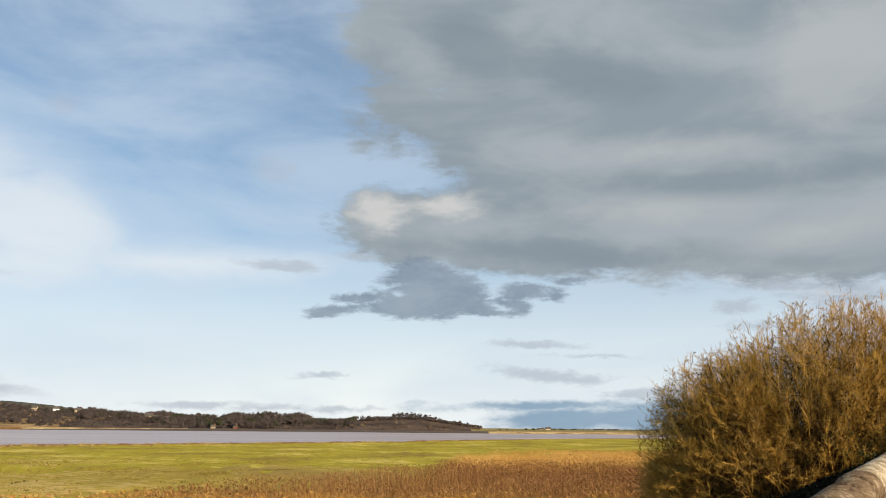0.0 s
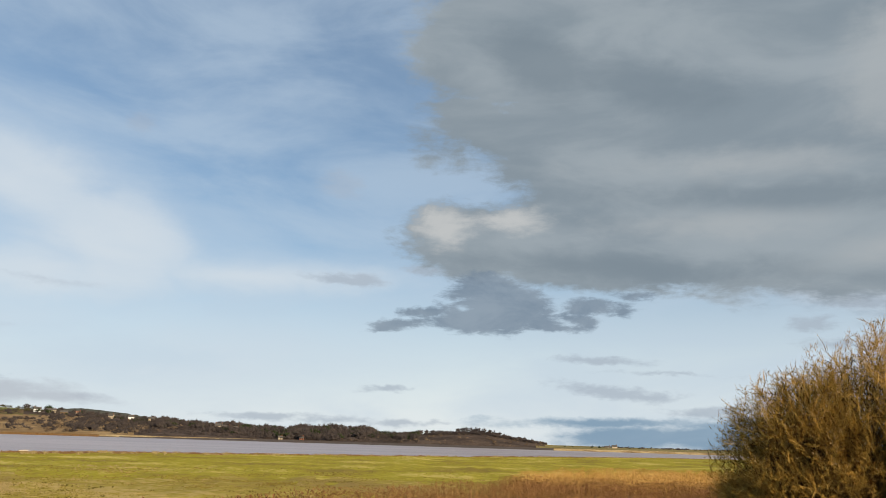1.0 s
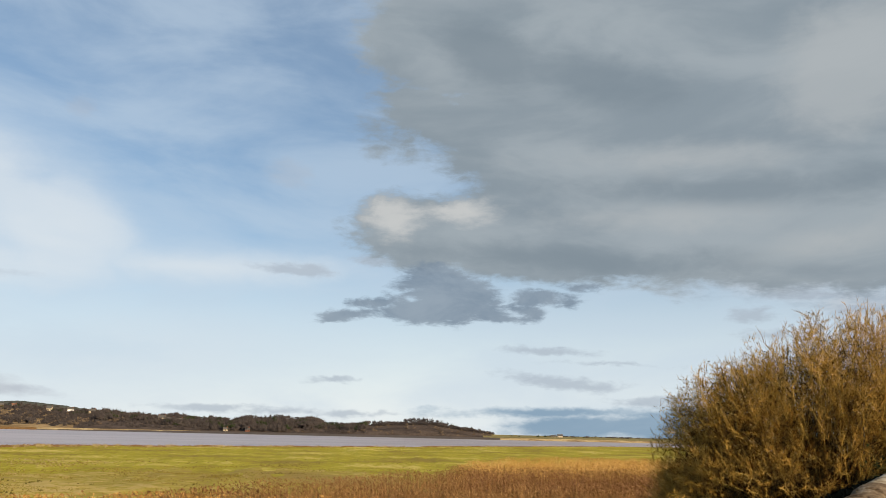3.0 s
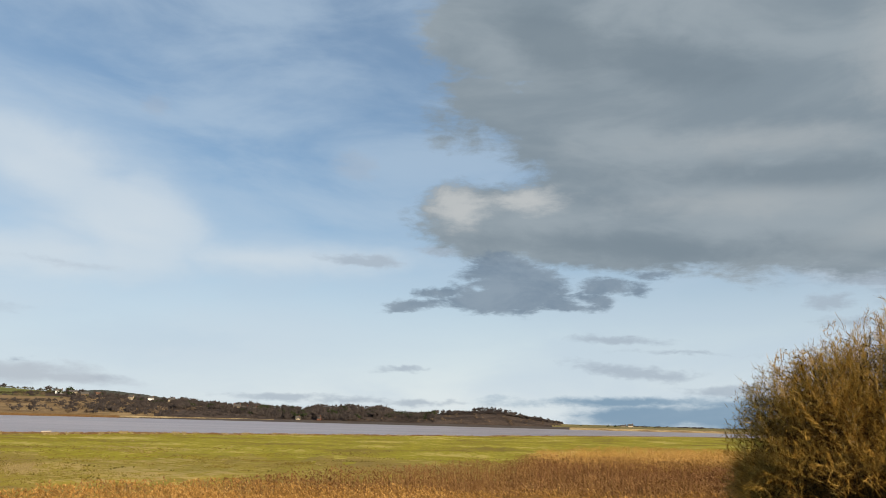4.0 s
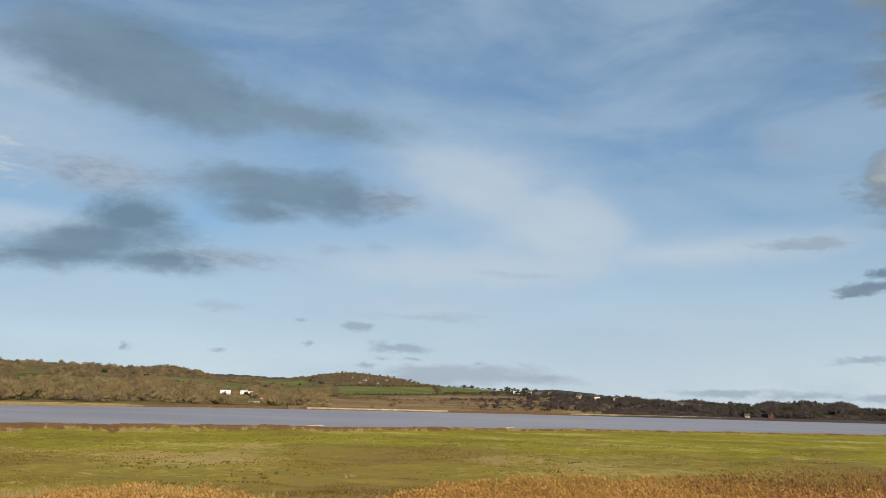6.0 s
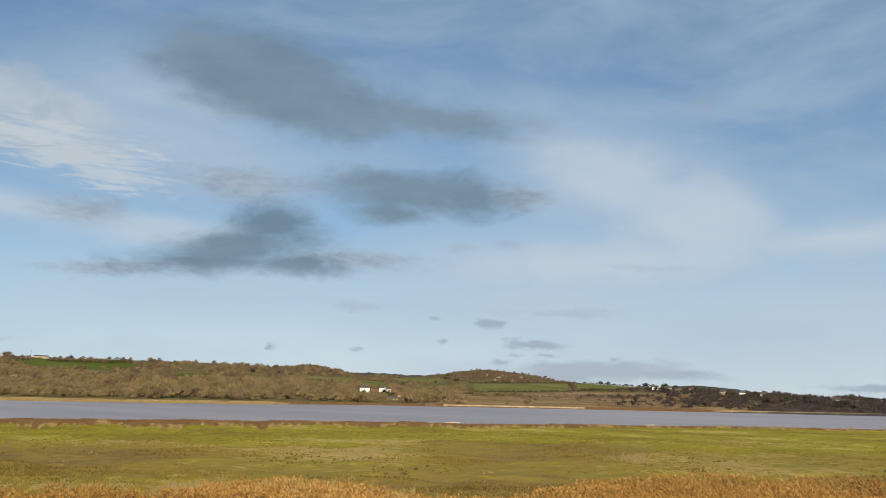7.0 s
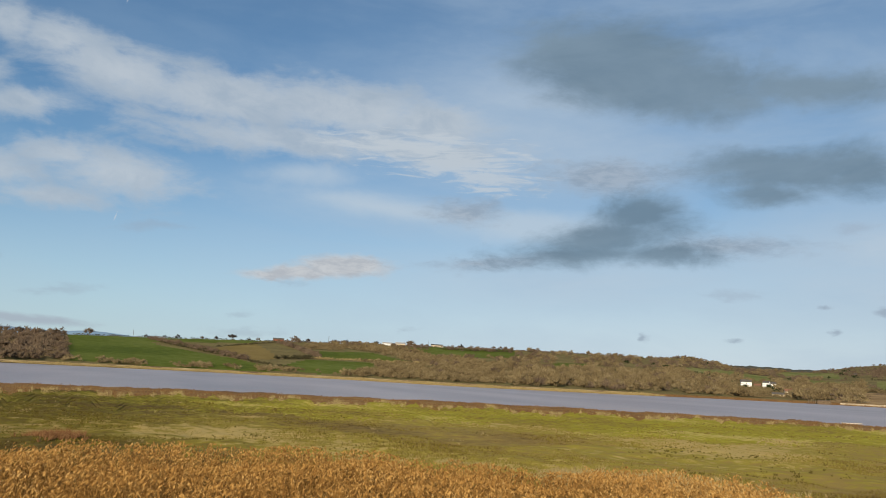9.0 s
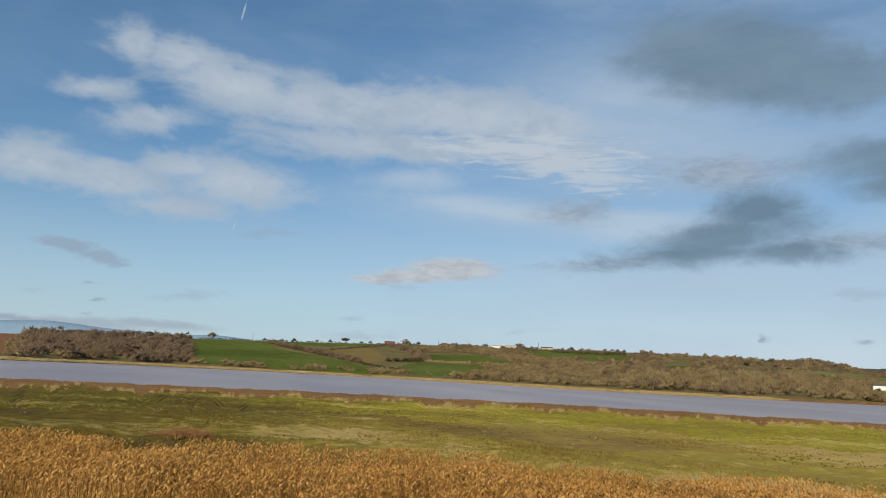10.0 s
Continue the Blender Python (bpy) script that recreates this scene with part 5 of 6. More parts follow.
for k, (az, tall) in enumerate([(12.6, 9), (12.2, 10), (11.8, 10), (11.4, 9), (10.8, 8)]):
    lone_tree(az, 9, tall, WOODDARK_SHADE, "tall bare tree above the dark wood", 180 + k, 0.9)
for k, (az, r, tall) in enumerate([(-5.9, 1500, 7), (-6.4, 1500, 7), (-4.1, 1400, 5), (-4.6, 1500, 4), (-7.6, 1800, 5), (-8.4, 1900, 5), (-9.0, 1900, 5)]):
    lone_tree(az, 0, tall, EVERGREEN, "small dark tree on the low far shore", 190 + k, 1.2, r)
rng = np.random.default_rng(31)
a = rng.uniform(-20, -6.5, 160)
wood("woodland", a, rng.uniform(2100, 2600, 160), rng.uniform(4, 8, 160), WOODDARK_SHADE, "thin line of trees on the low far shore", rng)


# ---- buildings on the far side ----
def house(az, el, wide, deep, eaves, pitch, wall_mat, roof_mat, label, turn=0.0, windows=3, storeys=2, chimneys=1, name="house", r=None):
    """A gabled house: walls, roof, chimneys, door and windows, its front towards the river."""
    at = on_hill(az, el)[0] if r is None else polar(az, r, float(height(az, r)))
    h = new(name)
    h.matrix_world = pose(*at, 0, 0, az + turn)
    tagged(h, label, "house" if name == "house" else name.replace("_", " "))
    w, d = wide / 2, deep / 2
    bm = bmesh.new()
    block(bm, (-w, -d, -2.5), (w, d, eaves))
    for x in (-w, w):
        g = [bm.verts.new(p) for p in ((x, -d, eaves), (x, d, eaves), (x, 0, eaves + pitch))]
        bm.faces.new(g)
    part("wall", bm, wall_mat, h)
    over = 0.35
    bm = bmesh.new()
    for s in (-1, 1):
        lo = [(x, s * (d + over), eaves - over * pitch / d) for x in (-w - over, w + over)]
        hi = [(x, 0, eaves + pitch) for x in (w + over, -w - over)]
        under = [bm.verts.new(p) for p in lo + hi]
        upper = [bm.verts.new((p[0], p[1], p[2] + 0.25)) for p in lo + hi]
        bm.faces.new(under)
        bm.faces.new(upper)
        for k in range(4):
            bm.faces.new((under[k], under[(k + 1) % 4], upper[(k + 1) % 4], upper[k]))
    bmesh.ops.recalc_face_normals(bm, faces=bm.faces)
    roof = part("roof", bm, roof_mat, h)
    for k in range(chimneys):
        bm = bmesh.new()
        x = (w - 0.7) * (1 if k == 0 else -1)
        block(bm, (x - 0.45, -0.35, eaves + pitch - 0.8), (x + 0.45, 0.35, eaves + pitch + 1.3))
        block(bm, (x - 0.52, -0.42, eaves + pitch + 1.3), (x + 0.52, 0.42, eaves + pitch + 1.45))
        part("chimney", bm, REDBRICK, roof)
    for s in range(storeys):
        for k in range(windows):
            x = -w + wide * (k + 0.5) / windows
            z = 0.9 + s * 2.7
            if z + 1.3 > eaves:
                continue
            door = s == 0 and k == windows // 2
            bm = bmesh.new()
            block(bm, (x - 0.4, -d - 0.05, 0.0 if door else z), (x + 0.4, -d + 0.05, 2.0 if door else z + 1.1), 0.02)
            part("door" if door else "window", bm, DOORPAINT if door else PANE, h)
    return h


house(50.85, 0.42, 14, 8, 6.4, 3.0, RENDER, SLATE, "large white house with a slate roof above the far shore", 8, 3)
house(50.15, 0.40, 9, 7, 3.0, 2.0, STONE, TILE, "low stone cottage between two white houses", 4, 3, 1)
house(49.6, 0.42, 8, 8, 6.6, 2.6, RENDER, SLATE, "white rendered house with two chimneys above the river", -20, 2, 2, 2)
house(49.2, 0.42, 7, 7, 5.6, 2.4, RENDER, SLATE, "smaller white house joined beside another", 12, 2)
house(48.3, 0.05, 8, 6, 3.6, 2.4, CREAM, TILE, "small pale cottage near the shore", 15, 2, 1)
house(48.9, -0.12, 12, 5, 2.6, 1.6, SEASTONE, SLATE, "low stone boat shed at the shore", 0, 3, 1, 0, "shed")
house(30.75, 0.98, 12, 8, 5.0, 3.2, RENDER, SLATE, "white farmhouse among dark trees on the hill", 5, 4, 2, 2)
house(29.9, 0.95, 12, 8, 4.6, 3.0, CREAM, SLATE, "pale house beside the white farmhouse", -10, 3)
house(29.2, 0.90, 12, 7, 3.4, 2.6, STONE, SLATE, "stone barn with a slate roof", 0, 2, 1, 0, "barn")
house(28.4, 0.9, 8, 6, 3.6, 2.4, SEASTONE, TILE, "stone cottage with a tiled roof on the wooded brow", 14, 3)
for k, (az, el) in enumerate([(42.3, 1.82), (41.7, 1.52), (41.4, 1.70), (41.2, 1.80), (40.5, 1.5), (39.9, 1.72), (44.4, 1.5)]):
    house(az, el - 0.1, 5 + k % 3 * 2, 6, 3.0, 2.2, SEASTONE if k % 3 else CREAM, STONE if k % 2 else SLATE, "pale village house on the far wooded hill", k * 37 % 50 - 25, 3)
for k, (az, el) in enumerate([(26.4, 0.74), (25.2, 0.70), (23.9, 0.64)]):
    house(az, el, 8 + k % 3, 7, 4.4, 2.6, RENDER if k == 1 else SEASTONE, SLATE, "pale house half hidden on the wooded ridge", k * 29 % 40 - 20, 3)
house(19.6, 0.30, 10, 8, 4.6, 3.0, SEASTONE, SLATE, "tall pale house with a steep slate roof in the wood", -8, 4, 2, 2)
house(19.1, 0.22, 9, 7, 4.2, 2.4, SEASTONE, SLATE, "pale stone house in the dark wood", 6, 3)
house(18.5, 0.18, 8, 6, 4, 2.5, RENDER, SLATE, "small white cottage in the dark wood", 20, 2)
house(15.5, -0.3, 5, 4, 2.2, 1.5, SEASTONE, SLATE, "pale stone boathouse at the water's edge", 6, 3)
house(14.05, -0.3, 4.5, 4, 2.2, 1.8, REDBRICK, SLATE, "small brick boathouse at the water's edge", -8, 2)
house(75.3, 9, 19, 10, 3.0, 2.0, RENDER, TIN, "long white farm shed on the skyline", 6, 5, 1, 0, "barn")
house(74.4, 9, 18, 12, 3.4, 2.4, CREAM, TIN, "pale farm shed on the skyline", -4, 3, 1, 0, "barn")
house(71.8, 9, 22, 12, 3.0, 1.8, CREAM, SLATE, "low farm building behind the hedge", 4, 4, 1, 0, "barn")
house(82.9, 9, 18, 8, 3.0, 2.2, REDBRICK, SLATE, "low brick farm building on the skyline", 0, 3, 1, 0, "barn")
house(103.9, 9, 8, 6, 3.6, 2.0, RENDER, SLATE, "white house behind the shoreline wood", 10, 3)
house(-6.95, 0, 8, 6, 3.0, 2.0, SEASTONE, SLATE, "small pale house on the low far shore", 0, 3, r=1450)
house(-7.4, 0, 9, 7, 4, 2.5, CREAM, SLATE, "pale house on the low far shore", 9, 3, r=1480)


def shore_wall(az0, az1, back, top, mat, label, name="sea_wall"):
    """A stone wall that follows the far shore, with a battered face and a coping."""
    az = np.arange(az0, az1 + 0.01, 0.2)
    wall = new(name)
    tagged(wall, label, "sea wall")
    for part_name, section, m in (("wall_face", ((0, -0.5), (0.5, top), (1.6, top), (1.6, -0.5)), mat), ("coping", ((0.35, top), (0.35, top + 0.3), (1.7, top + 0.3), (1.7, top)), SEASTONE)):
        verts = [polar(a, float(FAR(a)) + back + d, z) for a in az for d, z in section]
        n = len(az)
        faces = [(4 * i + k, 4 * i + (k + 1) % 4, 4 * i + 4 + (k + 1) % 4, 4 * i + 4 + k) for i in range(n - 1) for k in range(4)] + [(0, 1, 2, 3), (4 * n - 1, 4 * n - 2, 4 * n - 3, 4 * n - 4)]
        mesh_object(part_name, verts, faces, m, wall)


shore_wall(35.5, 45.3, 6, 2.1, SEASTONE, "long pale stone sea wall along the far shore")


def jetty(az, label):
    """A small stone pier with timber piles that stands out from the far shore."""
    j = new("jetty")
    j.matrix_world = pose(*polar(az, float(FAR(az)) - 4, 0), 0, 0, az)
    tagged(j, label, "jetty")
    bm = bmesh.new()
    block(bm, (-6, -5, -1.5), (6, 10, 3.6), 0.3)
    part("pier", bm, STONE, j)
    bm = bmesh.new()
    block(bm, (-6.3, -5.3, 3.6), (6.3, 10, 4.0), 0.1)
    part("deck", bm, TIMBER, j)
    for k in range(6):
        bm = bmesh.new()
        bmesh.ops.create_cone(bm, cap_ends=True, segments=7, radius1=0.3, radius2=0.25, depth=6, matrix=pose(-14 + 1.6 * k, -4.5, 1.2, 2 * (k % 3) - 2))
        part("pile", bm, TIMBER, j)


jetty(46.2, "ruined stone jetty with dark timber piles")


def pole(az, tall, label):
    p = new("telegraph_pole")
    p.location = on_hill(az, 9)[0]
    tagged(p, label, "pole")
    bm = bmesh.new()
    bmesh.ops.create_cone(bm, cap_ends=True, segments=7, radius1=0.35, radius2=0.22, depth=tall + 1, matrix=pose(0, 0, tall / 2 - 0.5))
    part("mast", bm, TIMBER, p)
    for z, w in ((tall - 0.6, 1.3), (tall - 1.8, 1.0)):
        bm = bmesh.new()
        block(bm, (-w, -0.12, z - 0.12), (w, 0.12, z + 0.12))
        part("crossarm", bm, TIMBER, p)


pole(92.4, 11, "wooden power pole on the skyline")
pole(79.45, 12, "wooden power pole above the field hedge")
pole(72.4, 13, "tall mast behind the farm sheds")


# ---- the parapet and the bush on the bank ----
def bank_place(along_it, across, z):
    p = ALONG_WALL * along_it + ACROSS_WALL * across
    return Vector((p.x, p.y, z))


def parapet():
    wall = new("parapet_wall")
    tagged(wall, "weathered stone parapet wall with rounded coping stones", "wall", kind="structure")
    bm = bmesh.new()
    for k in range(60):
        lo, hi = -6 + k * 1.1, -6 + (k + 1) * 1.1
        vs = [bm.verts.new(bank_place(s, c, z)) for s in (lo, hi) for c, z in ((0.42, 3.0), (0.42, 6.36), (0.72, 6.36), (0.72, 3.0))]
        for q in ((0, 1, 5, 4), (1, 2, 6, 5), (2, 3, 7, 6)):
            bm.faces.new([vs[i] for i in q])
    bmesh.ops.remove_doubles(bm, verts=bm.verts, dist=0.001)
    part("wall_core", bm, STONE, wall)
    rng = random.Random(3)
    s = -6.0
    while s < 58:
        length = rng.uniform(0.8, 1.5)
        lift, wide = rng.uniform(-0.012, 0.012), rng.uniform(-0.008, 0.012)
        bm = bmesh.new()
        rings = []
        steps = 14
        for i in range(steps + 1):
            t = s + 0.006 + (length - 0.012) * i / steps
            tight = 0.965 if i in (0, steps) else 1.0
            ring = []
            for k in range(16):
                a = math.pi * k / 15
                n = noise.noise((t * 1.3, k * 0.3, s)) * 0.012 + noise.noise((t * 2.5, k * 0.7, s)) * 0.005
                c = 0.57 + (0.20 + wide) * math.cos(a) * tight + n
                z = 6.36 + lift + (0.235 * tight + n) * math.sin(a) ** 0.75
                ring.append(bm.verts.new(bank_place(t, c, z)))
            rings.append(ring)
        for p, q in zip(rings, rings[1:]):
            for k in range(15):
                bm.faces.new((p[k], p[k + 1], q[k + 1], q[k]))
            bm.faces.new((p[15], p[0], q[0], q[15]))
        bm.faces.new(rings[0])
        bm.faces.new(rings[-1])
        bmesh.ops.recalc_face_normals(bm, faces=bm.faces)
        pale = 9.6 < s < 16 or rng.random() < 0.25 and s > 7
        ob = part("coping_stone", bm, PALESTONE if pale else STONE, wall, "pale lichen-covered coping stone" if pale else "")
        for f in ob.data.polygons:
            f.use_smooth = True
        s += length


parapet()
rng = np.random.default_rng(91)
s_at, lat_at = rng.uniform(4, 40, 2600), rng.uniform(-1.6, 0.33, 2600)
tuft_x, tuft_y = s_at * ALONG_WALL.x + lat_at * ACROSS_WALL.x, s_at * ALONG_WALL.y + lat_at * ACROSS_WALL.y
tufts("bank_grass", np.degrees(np.arctan2(-tuft_x, tuft_y)), np.hypot(tuft_x, tuft_y), rng.uniform(0.5, 1.0, 2600), STRAW, "rank dry grass against the inside of the parapet", rng, 9, 0.016)

s_at, lat_at = rng.uniform(10.5, 20, 420), rng.uniform(0.0, 0.28, 420)
tuft_x, tuft_y = s_at * ALONG_WALL.x + lat_at * ACROSS_WALL.x, s_at * ALONG_WALL.y + lat_at * ACROSS_WALL.y
tufts("bank_grass", np.degrees(np.arctan2(-tuft_x, tuft_y)), np.hypot(tuft_x, tuft_y), rng.uniform(0.75, 1.05, 420), STRAW, "tall dead grass leaning on the parapet", rng, 9, 0.010)


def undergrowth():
    """A low mass of ivy and bramble, coloured near black as the shade on the parapet's outer side."""
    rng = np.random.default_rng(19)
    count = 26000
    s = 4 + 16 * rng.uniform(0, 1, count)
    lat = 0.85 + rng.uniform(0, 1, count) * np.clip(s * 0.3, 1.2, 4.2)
    # the top follows the edge of the parapet's shadow
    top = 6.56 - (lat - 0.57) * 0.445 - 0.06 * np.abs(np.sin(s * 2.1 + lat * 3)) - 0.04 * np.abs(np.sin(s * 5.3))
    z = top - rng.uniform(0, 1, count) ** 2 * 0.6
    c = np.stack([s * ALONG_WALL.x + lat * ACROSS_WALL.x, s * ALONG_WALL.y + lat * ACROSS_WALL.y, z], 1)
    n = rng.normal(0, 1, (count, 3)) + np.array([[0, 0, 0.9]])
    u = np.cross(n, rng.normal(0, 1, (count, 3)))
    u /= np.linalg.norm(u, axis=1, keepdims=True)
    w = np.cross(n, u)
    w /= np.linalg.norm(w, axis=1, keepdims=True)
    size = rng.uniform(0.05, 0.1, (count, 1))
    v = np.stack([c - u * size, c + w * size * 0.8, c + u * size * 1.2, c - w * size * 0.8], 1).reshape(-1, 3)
    ob = mesh_object("undergrowth", v, np.arange(4 * count).reshape(-1, 4), BRAMBLE_SHADE)
    tagged(ob, "ivy and bramble coloured near black for the parapet's shade", "undergrowth", kind="stuff")


undergrowth()


def bush():
    """A tall many-stemmed winter shrub on the bank: stems, branches and thousands of twigs inside a rounded, two-humped crown."""
    rng = np.random.default_rng(77)
    ob = new("shrub")
    foot = polar(-24.0, 22.5)
    foot.z = float(height(-24.0, 22.5))
    ob.location = foot
    tagged(ob, "large bare winter shrub with dense golden-brown lichened twigs", "shrub")
    humps = [(polar(-26.6, 23.0, 7.0), (4.1, 3.4, 3.55)), (polar(-19.6, 22.0, 6.4), (2.5, 2.4, 2.75)), (polar(-23.0, 22.0, 5.2), (4.0, 3.0, 2.4)), (polar(-31.5, 25.0, 6.6), (3.5, 3.0, 3.3)), (polar(-17.0, 21.5, 5.0), (1.4, 1.8, 1.9))]
    f = np.array(foot)
    mid = np.array([np.array(c) - f for c, _ in humps])
    rad = np.array([radii for _, radii in humps])

    def depth(p):
        """How far out in the crown a place lies: 0 in a hump's middle, 1 at the outline."""
        return np.linalg.norm((p[:, None] - mid[None]) / rad[None], axis=2).min(1)

    def unit(v):
        return v / (np.linalg.norm(v, axis=-1, keepdims=True) + 1e-9)

    # long rods rise from the foot and fan out to the crown's outline
    ends = []
    for k, count in enumerate((700, 470, 260, 200, 260)):
        d = unit(rng.normal(0, 1, (count * 4, 3)) + np.array([[0, -0.25, 0.3]]))
        p = mid[k] + d * rad[k] * np.where(rng.uniform(0, 1, (count * 4, 1)) < 0.75, rng.uniform(0.82, 0.98, (count * 4, 1)), rng.uniform(0.5, 0.86, (count * 4, 1)))
        others = np.delete(np.arange(len(humps)), k)
        clear = np.linalg.norm((p[:, None] - mid[None, others]) / rad[None, others], axis=2).min(1) > 0.8
        ends.append(p[clear & (p[:, 2] > 0.3)][:count])
    end = np.concatenate(ends)
    n = len(end)
    start = end * np.array([[0.45, 0.45, 0]]) + rng.normal(0, 0.45, (n, 3)) * np.array([[1, 1, 0]])
    wx_, wy_ = start[:, 0] + f[0], start[:, 1] + f[1]
    start[:, 2] = height(np.degrees(np.arctan2(-wx_, wy_)), np.hypot(wx_, wy_)) - f[2] - 0.1
    reach = np.linalg.norm(end - start, axis=1, keepdims=True)
    knee = start + (end - start) * 0.3 + np.array([[0, 0, 0.28]]) * reach + rng.normal(0, 0.07, (n, 3)) * reach
    sway = rng.normal(0, 0.025, (n, 3)) * reach

    def along_rod(k, t):
        t = t[..., None]
        return (1 - t) ** 2 * start[k] + 2 * t * (1 - t) * knee[k] + t * t * end[k] + sway[k] * np.sin(9 * t)

    rods, steps = np.arange(n), np.linspace(0, 1, 11)
    thick = rng.uniform(0.009, 0.017, n)
    seg = []
    for a, b in zip(steps, steps[1:]):
        seg.append(np.concatenate([along_rod(rods, np.full(n, a)), along_rod(rods, np.full(n, b)), (thick * (1.05 - 0.85 * a))[:, None], (thick * (1.05 - 0.85 * b))[:, None]], 1))
    seg = np.concatenate(seg)
    inner = depth(seg[:, :3]) < 0.45
    v, fc = tubes(seg[~inner], 4)
    mesh_object("branchwork", v, triangles(fc), TWIG, ob, "golden lichened branches")
    # side shoots, longest low down, that turn upwards
    own = np.repeat(rods, 20)
    t = rng.uniform(0.08, 1.0, len(own)) ** 0.55
    o = along_rod(own, t)
    tangent = unit(along_rod(own, np.minimum(t + 0.05, 1.05)) - o)
    across = unit(np.cross(tangent, rng.normal(0, 1, (len(own), 3))))
    d = unit(tangent + across * rng.uniform(0.5, 1.7, (len(own), 1)) + np.array([[0, 0, 0.12]]))
    long = (rng.uniform(0.22, 0.66, len(own)) * (1.25 - 0.75 * t))[:, None]
    over = depth(o + d * long)
    long *= np.where(over > 0.97, np.clip(1.0 - 4.0 * (over - 0.97), 0.25, 1.0), 1.0)[:, None]
    bow = rng.normal(0, 0.28, (len(own), 3)) + np.array([[0, 0, 0.12]])

    def along_shoot(k, q):
        q = q[..., None]
        return o[k] + long[k] * (d[k] * q + bow[k] * q * q)

    # shoots are dropped towards the parapet, so the near-black bramble shows there as shade
    skirt = np.degrees(np.arctan2(-(o[:, 0] + f[0]), o[:, 1] + f[1]))
    shoots = np.flatnonzero(o[:, 2] + f[2] > np.where(skirt < -18.0, 5.5 + 0.09 * np.maximum(-19.6 - skirt, 0), 0) + rng.uniform(0, 1, len(own)) ** 1.5 * 1.5 * np.clip((skirt + 27) / 6, 0.1, 1))
    m = len(shoots)
    a, b, c = [along_shoot(shoots, np.full(m, q)) for q in (0, 0.5, 1.0)]
    w = unit(np.cross(c - a, rng.normal(0, 1, (m, 3)))) * 0.006
    v = np.stack([a - w, a + w, b - w * 0.75, b + w * 0.75, c], 1).reshape(-1, 3)
    fc = (np.arange(m)[:, None, None] * 5 + np.array([[0, 1, 3], [0, 3, 2], [2, 3, 4]])[None]).reshape(-1, 3)
    mesh_object("branch_spray", v, fc, TWIG, ob, "slender golden side shoots")
    # the finest twigs, as tapered slivers
    own = np.repeat(shoots, 13)
    q = rng.uniform(0.1, 1.0, len(own))
    p = along_shoot(own, q)
    d2 = unit(d[own] + bow[own] * 2 * q[:, None] + unit(np.cross(d[own], rng.normal(0, 1, (len(own), 3)))) * rng.uniform(0.3, 1.5, (len(own), 1)) + np.array([[0, 0, 0.1]]))
    w = unit(np.cross(d2, rng.normal(0, 1, (len(own), 3)))) * rng.uniform(0.0022, 0.004, (len(own), 1))
    tip = p + d2 * rng.uniform(0.05, 0.18, (len(own), 1))
    v = np.stack([p - w, p + w, tip], 1)
    pale = (depth(tip) > rng.normal(0.99, 0.05, len(tip))) & (tip[:, 2] > 2.0)
    for name, which, mat, label in (("crown", ~pale, TWIG, "fine golden-brown twigs"), ("young_growth", pale, YOUNG, "pale grey-tan young twigs round the top")):
        mesh_object(name, v[which].reshape(-1, 3), np.arange(3 * which.sum()).reshape(-1, 3), mat, ob, label)
    # a few withered leaves still hang at the outermost tips
    far_out = np.flatnonzero(pale)
    c = tip[rng.choice(far_out, 140, replace=False)]
    u, w = unit(rng.normal(0, 1, (2, len(c), 3))) * 0.022
    mesh_object("withered_foliage", np.stack([c - u, c + w, c + u, c - w], 1).reshape(-1, 3), np.arange(4 * len(c)).reshape(-1, 4), SHADETWIG_DEADLEAF, ob, "dark withered leaves at the tips")
    # twigs deep inside, coloured dark to stand for the crown's own shade
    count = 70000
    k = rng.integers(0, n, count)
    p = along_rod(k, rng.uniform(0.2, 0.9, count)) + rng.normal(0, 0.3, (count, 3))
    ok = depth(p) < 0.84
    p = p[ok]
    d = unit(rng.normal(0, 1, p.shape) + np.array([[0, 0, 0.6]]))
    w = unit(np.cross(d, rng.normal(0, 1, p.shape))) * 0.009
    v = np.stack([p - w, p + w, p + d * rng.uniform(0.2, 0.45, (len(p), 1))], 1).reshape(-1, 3)
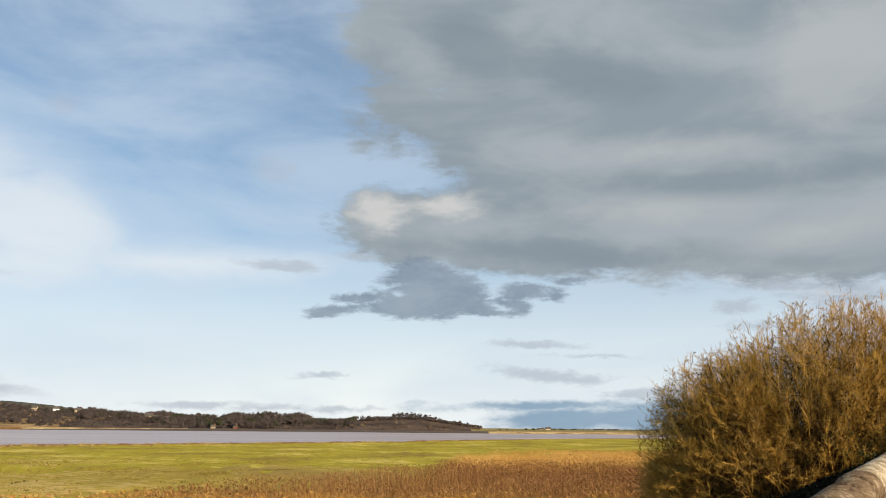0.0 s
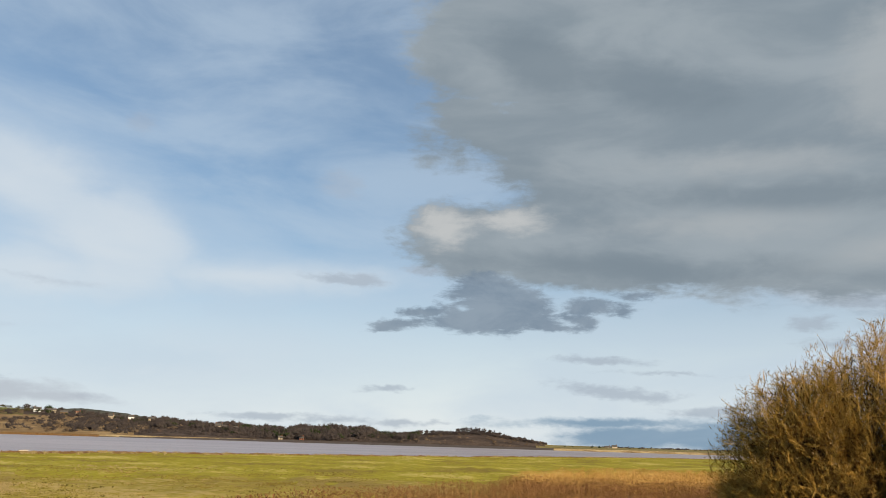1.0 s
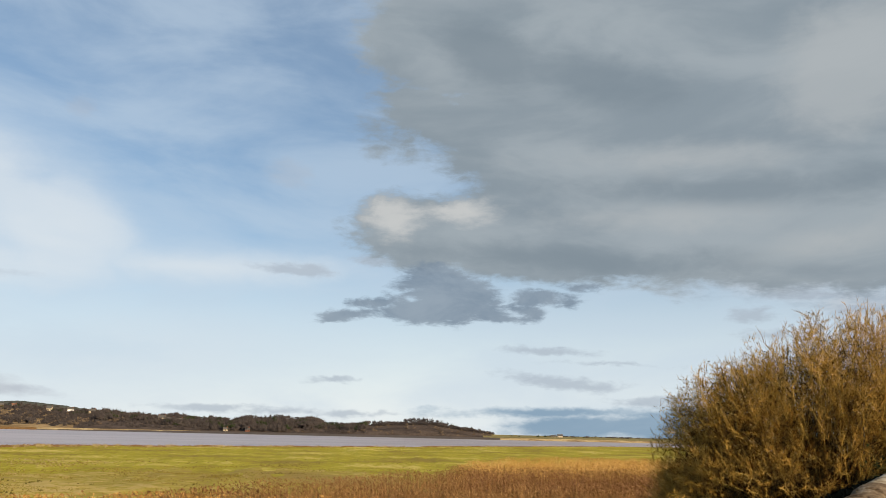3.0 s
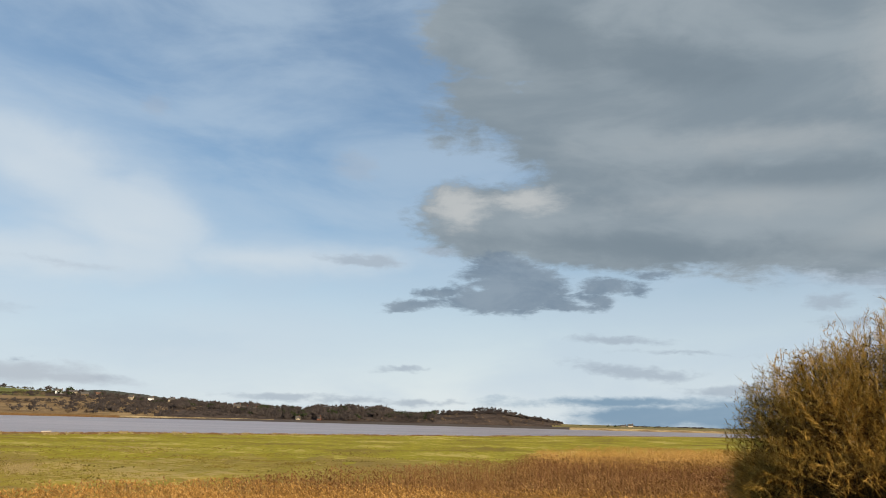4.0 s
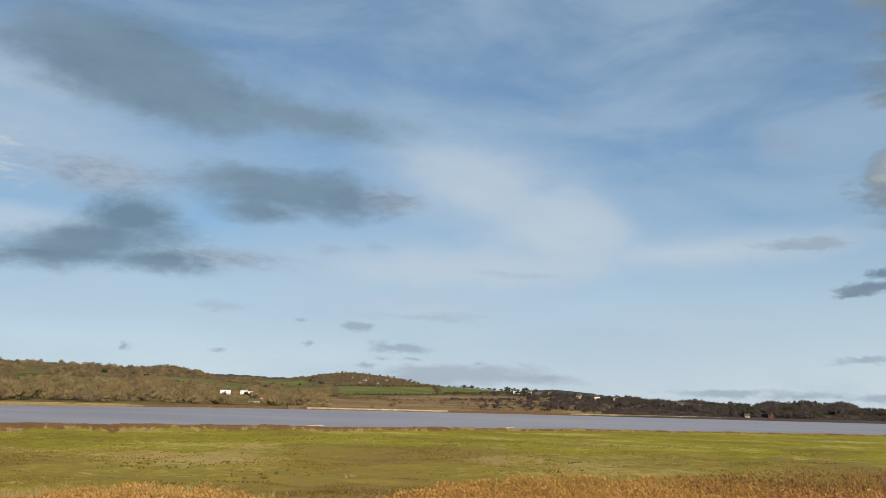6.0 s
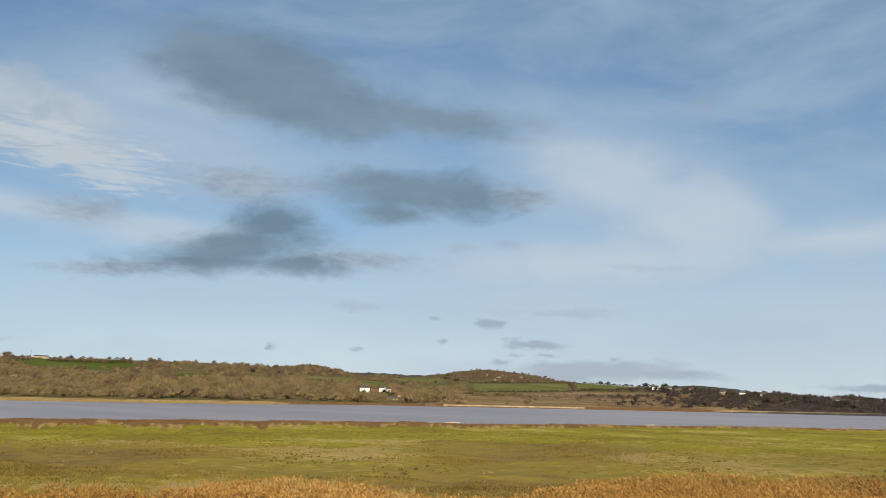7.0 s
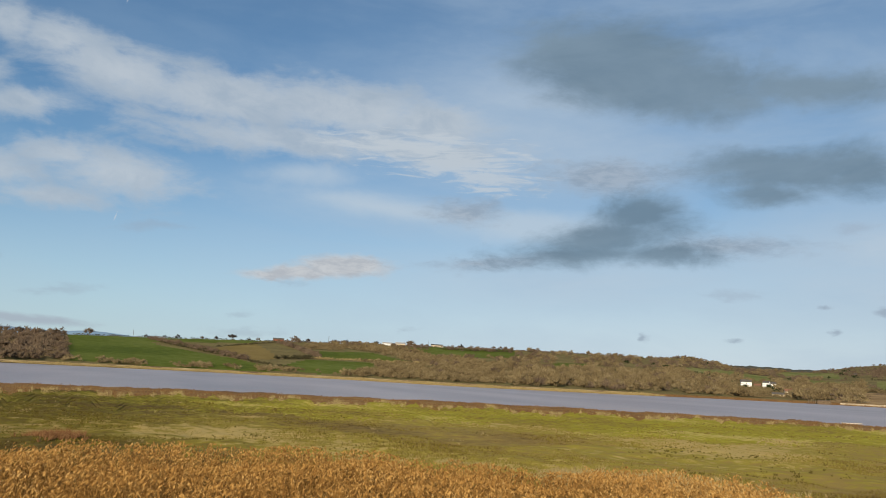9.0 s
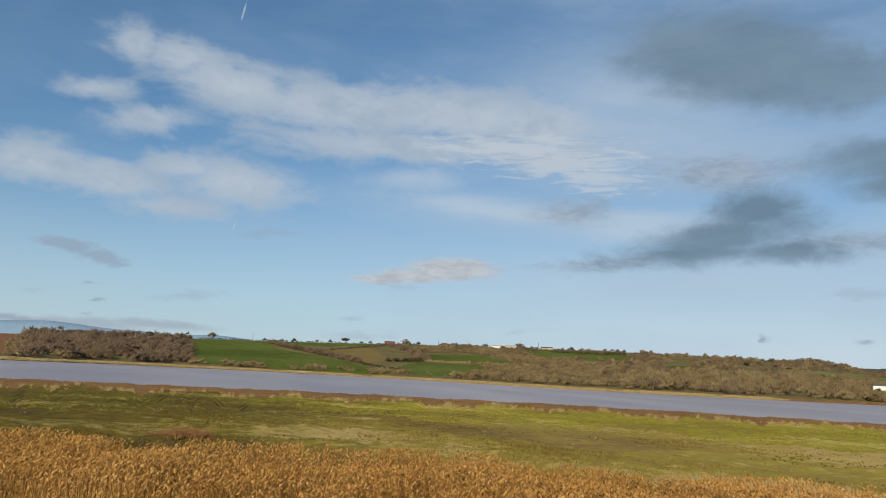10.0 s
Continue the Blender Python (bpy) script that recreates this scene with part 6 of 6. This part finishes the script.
    mesh_object("inner_shade_twigs", v, np.arange(len(v)).reshape(-1, 3), SHADETWIG_DEADLEAF, ob, "twigs coloured dark for the shade inside the shrub")
    # stout stems at the foot
    for k in rng.choice(n, 12, replace=False):
        p = [along_rod(np.array([k]), np.array([a]))[0] for a in np.linspace(0, 0.7, 8)]
        v, fc = tubes([(*a, *b, 0.055 - 0.005 * i, 0.05 - 0.005 * i) for i, (a, b) in enumerate(zip(p, p[1:]))], 6)
        mesh_object("stem", v, fc, BARK, ob, "grey-brown stem", smooth=True)
    # brambles that fill the foot, their near-black colour standing in for its shade
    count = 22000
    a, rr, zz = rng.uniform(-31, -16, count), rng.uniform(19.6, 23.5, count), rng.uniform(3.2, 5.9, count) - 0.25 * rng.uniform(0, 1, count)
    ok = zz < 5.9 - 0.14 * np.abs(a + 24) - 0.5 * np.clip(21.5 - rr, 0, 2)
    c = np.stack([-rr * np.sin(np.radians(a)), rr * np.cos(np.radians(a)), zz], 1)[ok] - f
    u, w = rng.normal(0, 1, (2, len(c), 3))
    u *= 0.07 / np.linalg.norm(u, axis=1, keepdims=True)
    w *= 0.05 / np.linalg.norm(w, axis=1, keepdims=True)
    mesh_object("bramble", np.stack([c - u, c + w, c + u, c - w], 1).reshape(-1, 3), np.arange(4 * len(c)).reshape(-1, 4), BRAMBLE_SHADE, ob, "bramble leaves at the shrub's foot, shade put into their colour")
    # ivy on the inner stems
    vs, fs = [], []
    for k in range(300):
        c = np.array(polar(-27.2, 20.4, 6.35)) - f + rng.normal(0, 1, 3) * np.array([0.2, 0.2, 0.26])
        n = rng.normal(0, 1, 3) + np.array([0.3, -0.6, 0.3])
        n /= np.linalg.norm(n)
        u = np.cross(n, rng.normal(0, 1, 3))
        u /= np.linalg.norm(u)
        w = np.cross(n, u)
        sz = rng.uniform(0.02, 0.04)
        i = len(vs)
        vs += [c - u * sz, c + w * sz * 0.8 + n * 0.01, c + u * sz * 1.2, c - w * sz * 0.8 + n * 0.01]
        fs.append((i, i + 1, i + 2, i + 3))
    mesh_object("ivy", vs, fs, IVY, ob, "dark green ivy leaves")


bush()
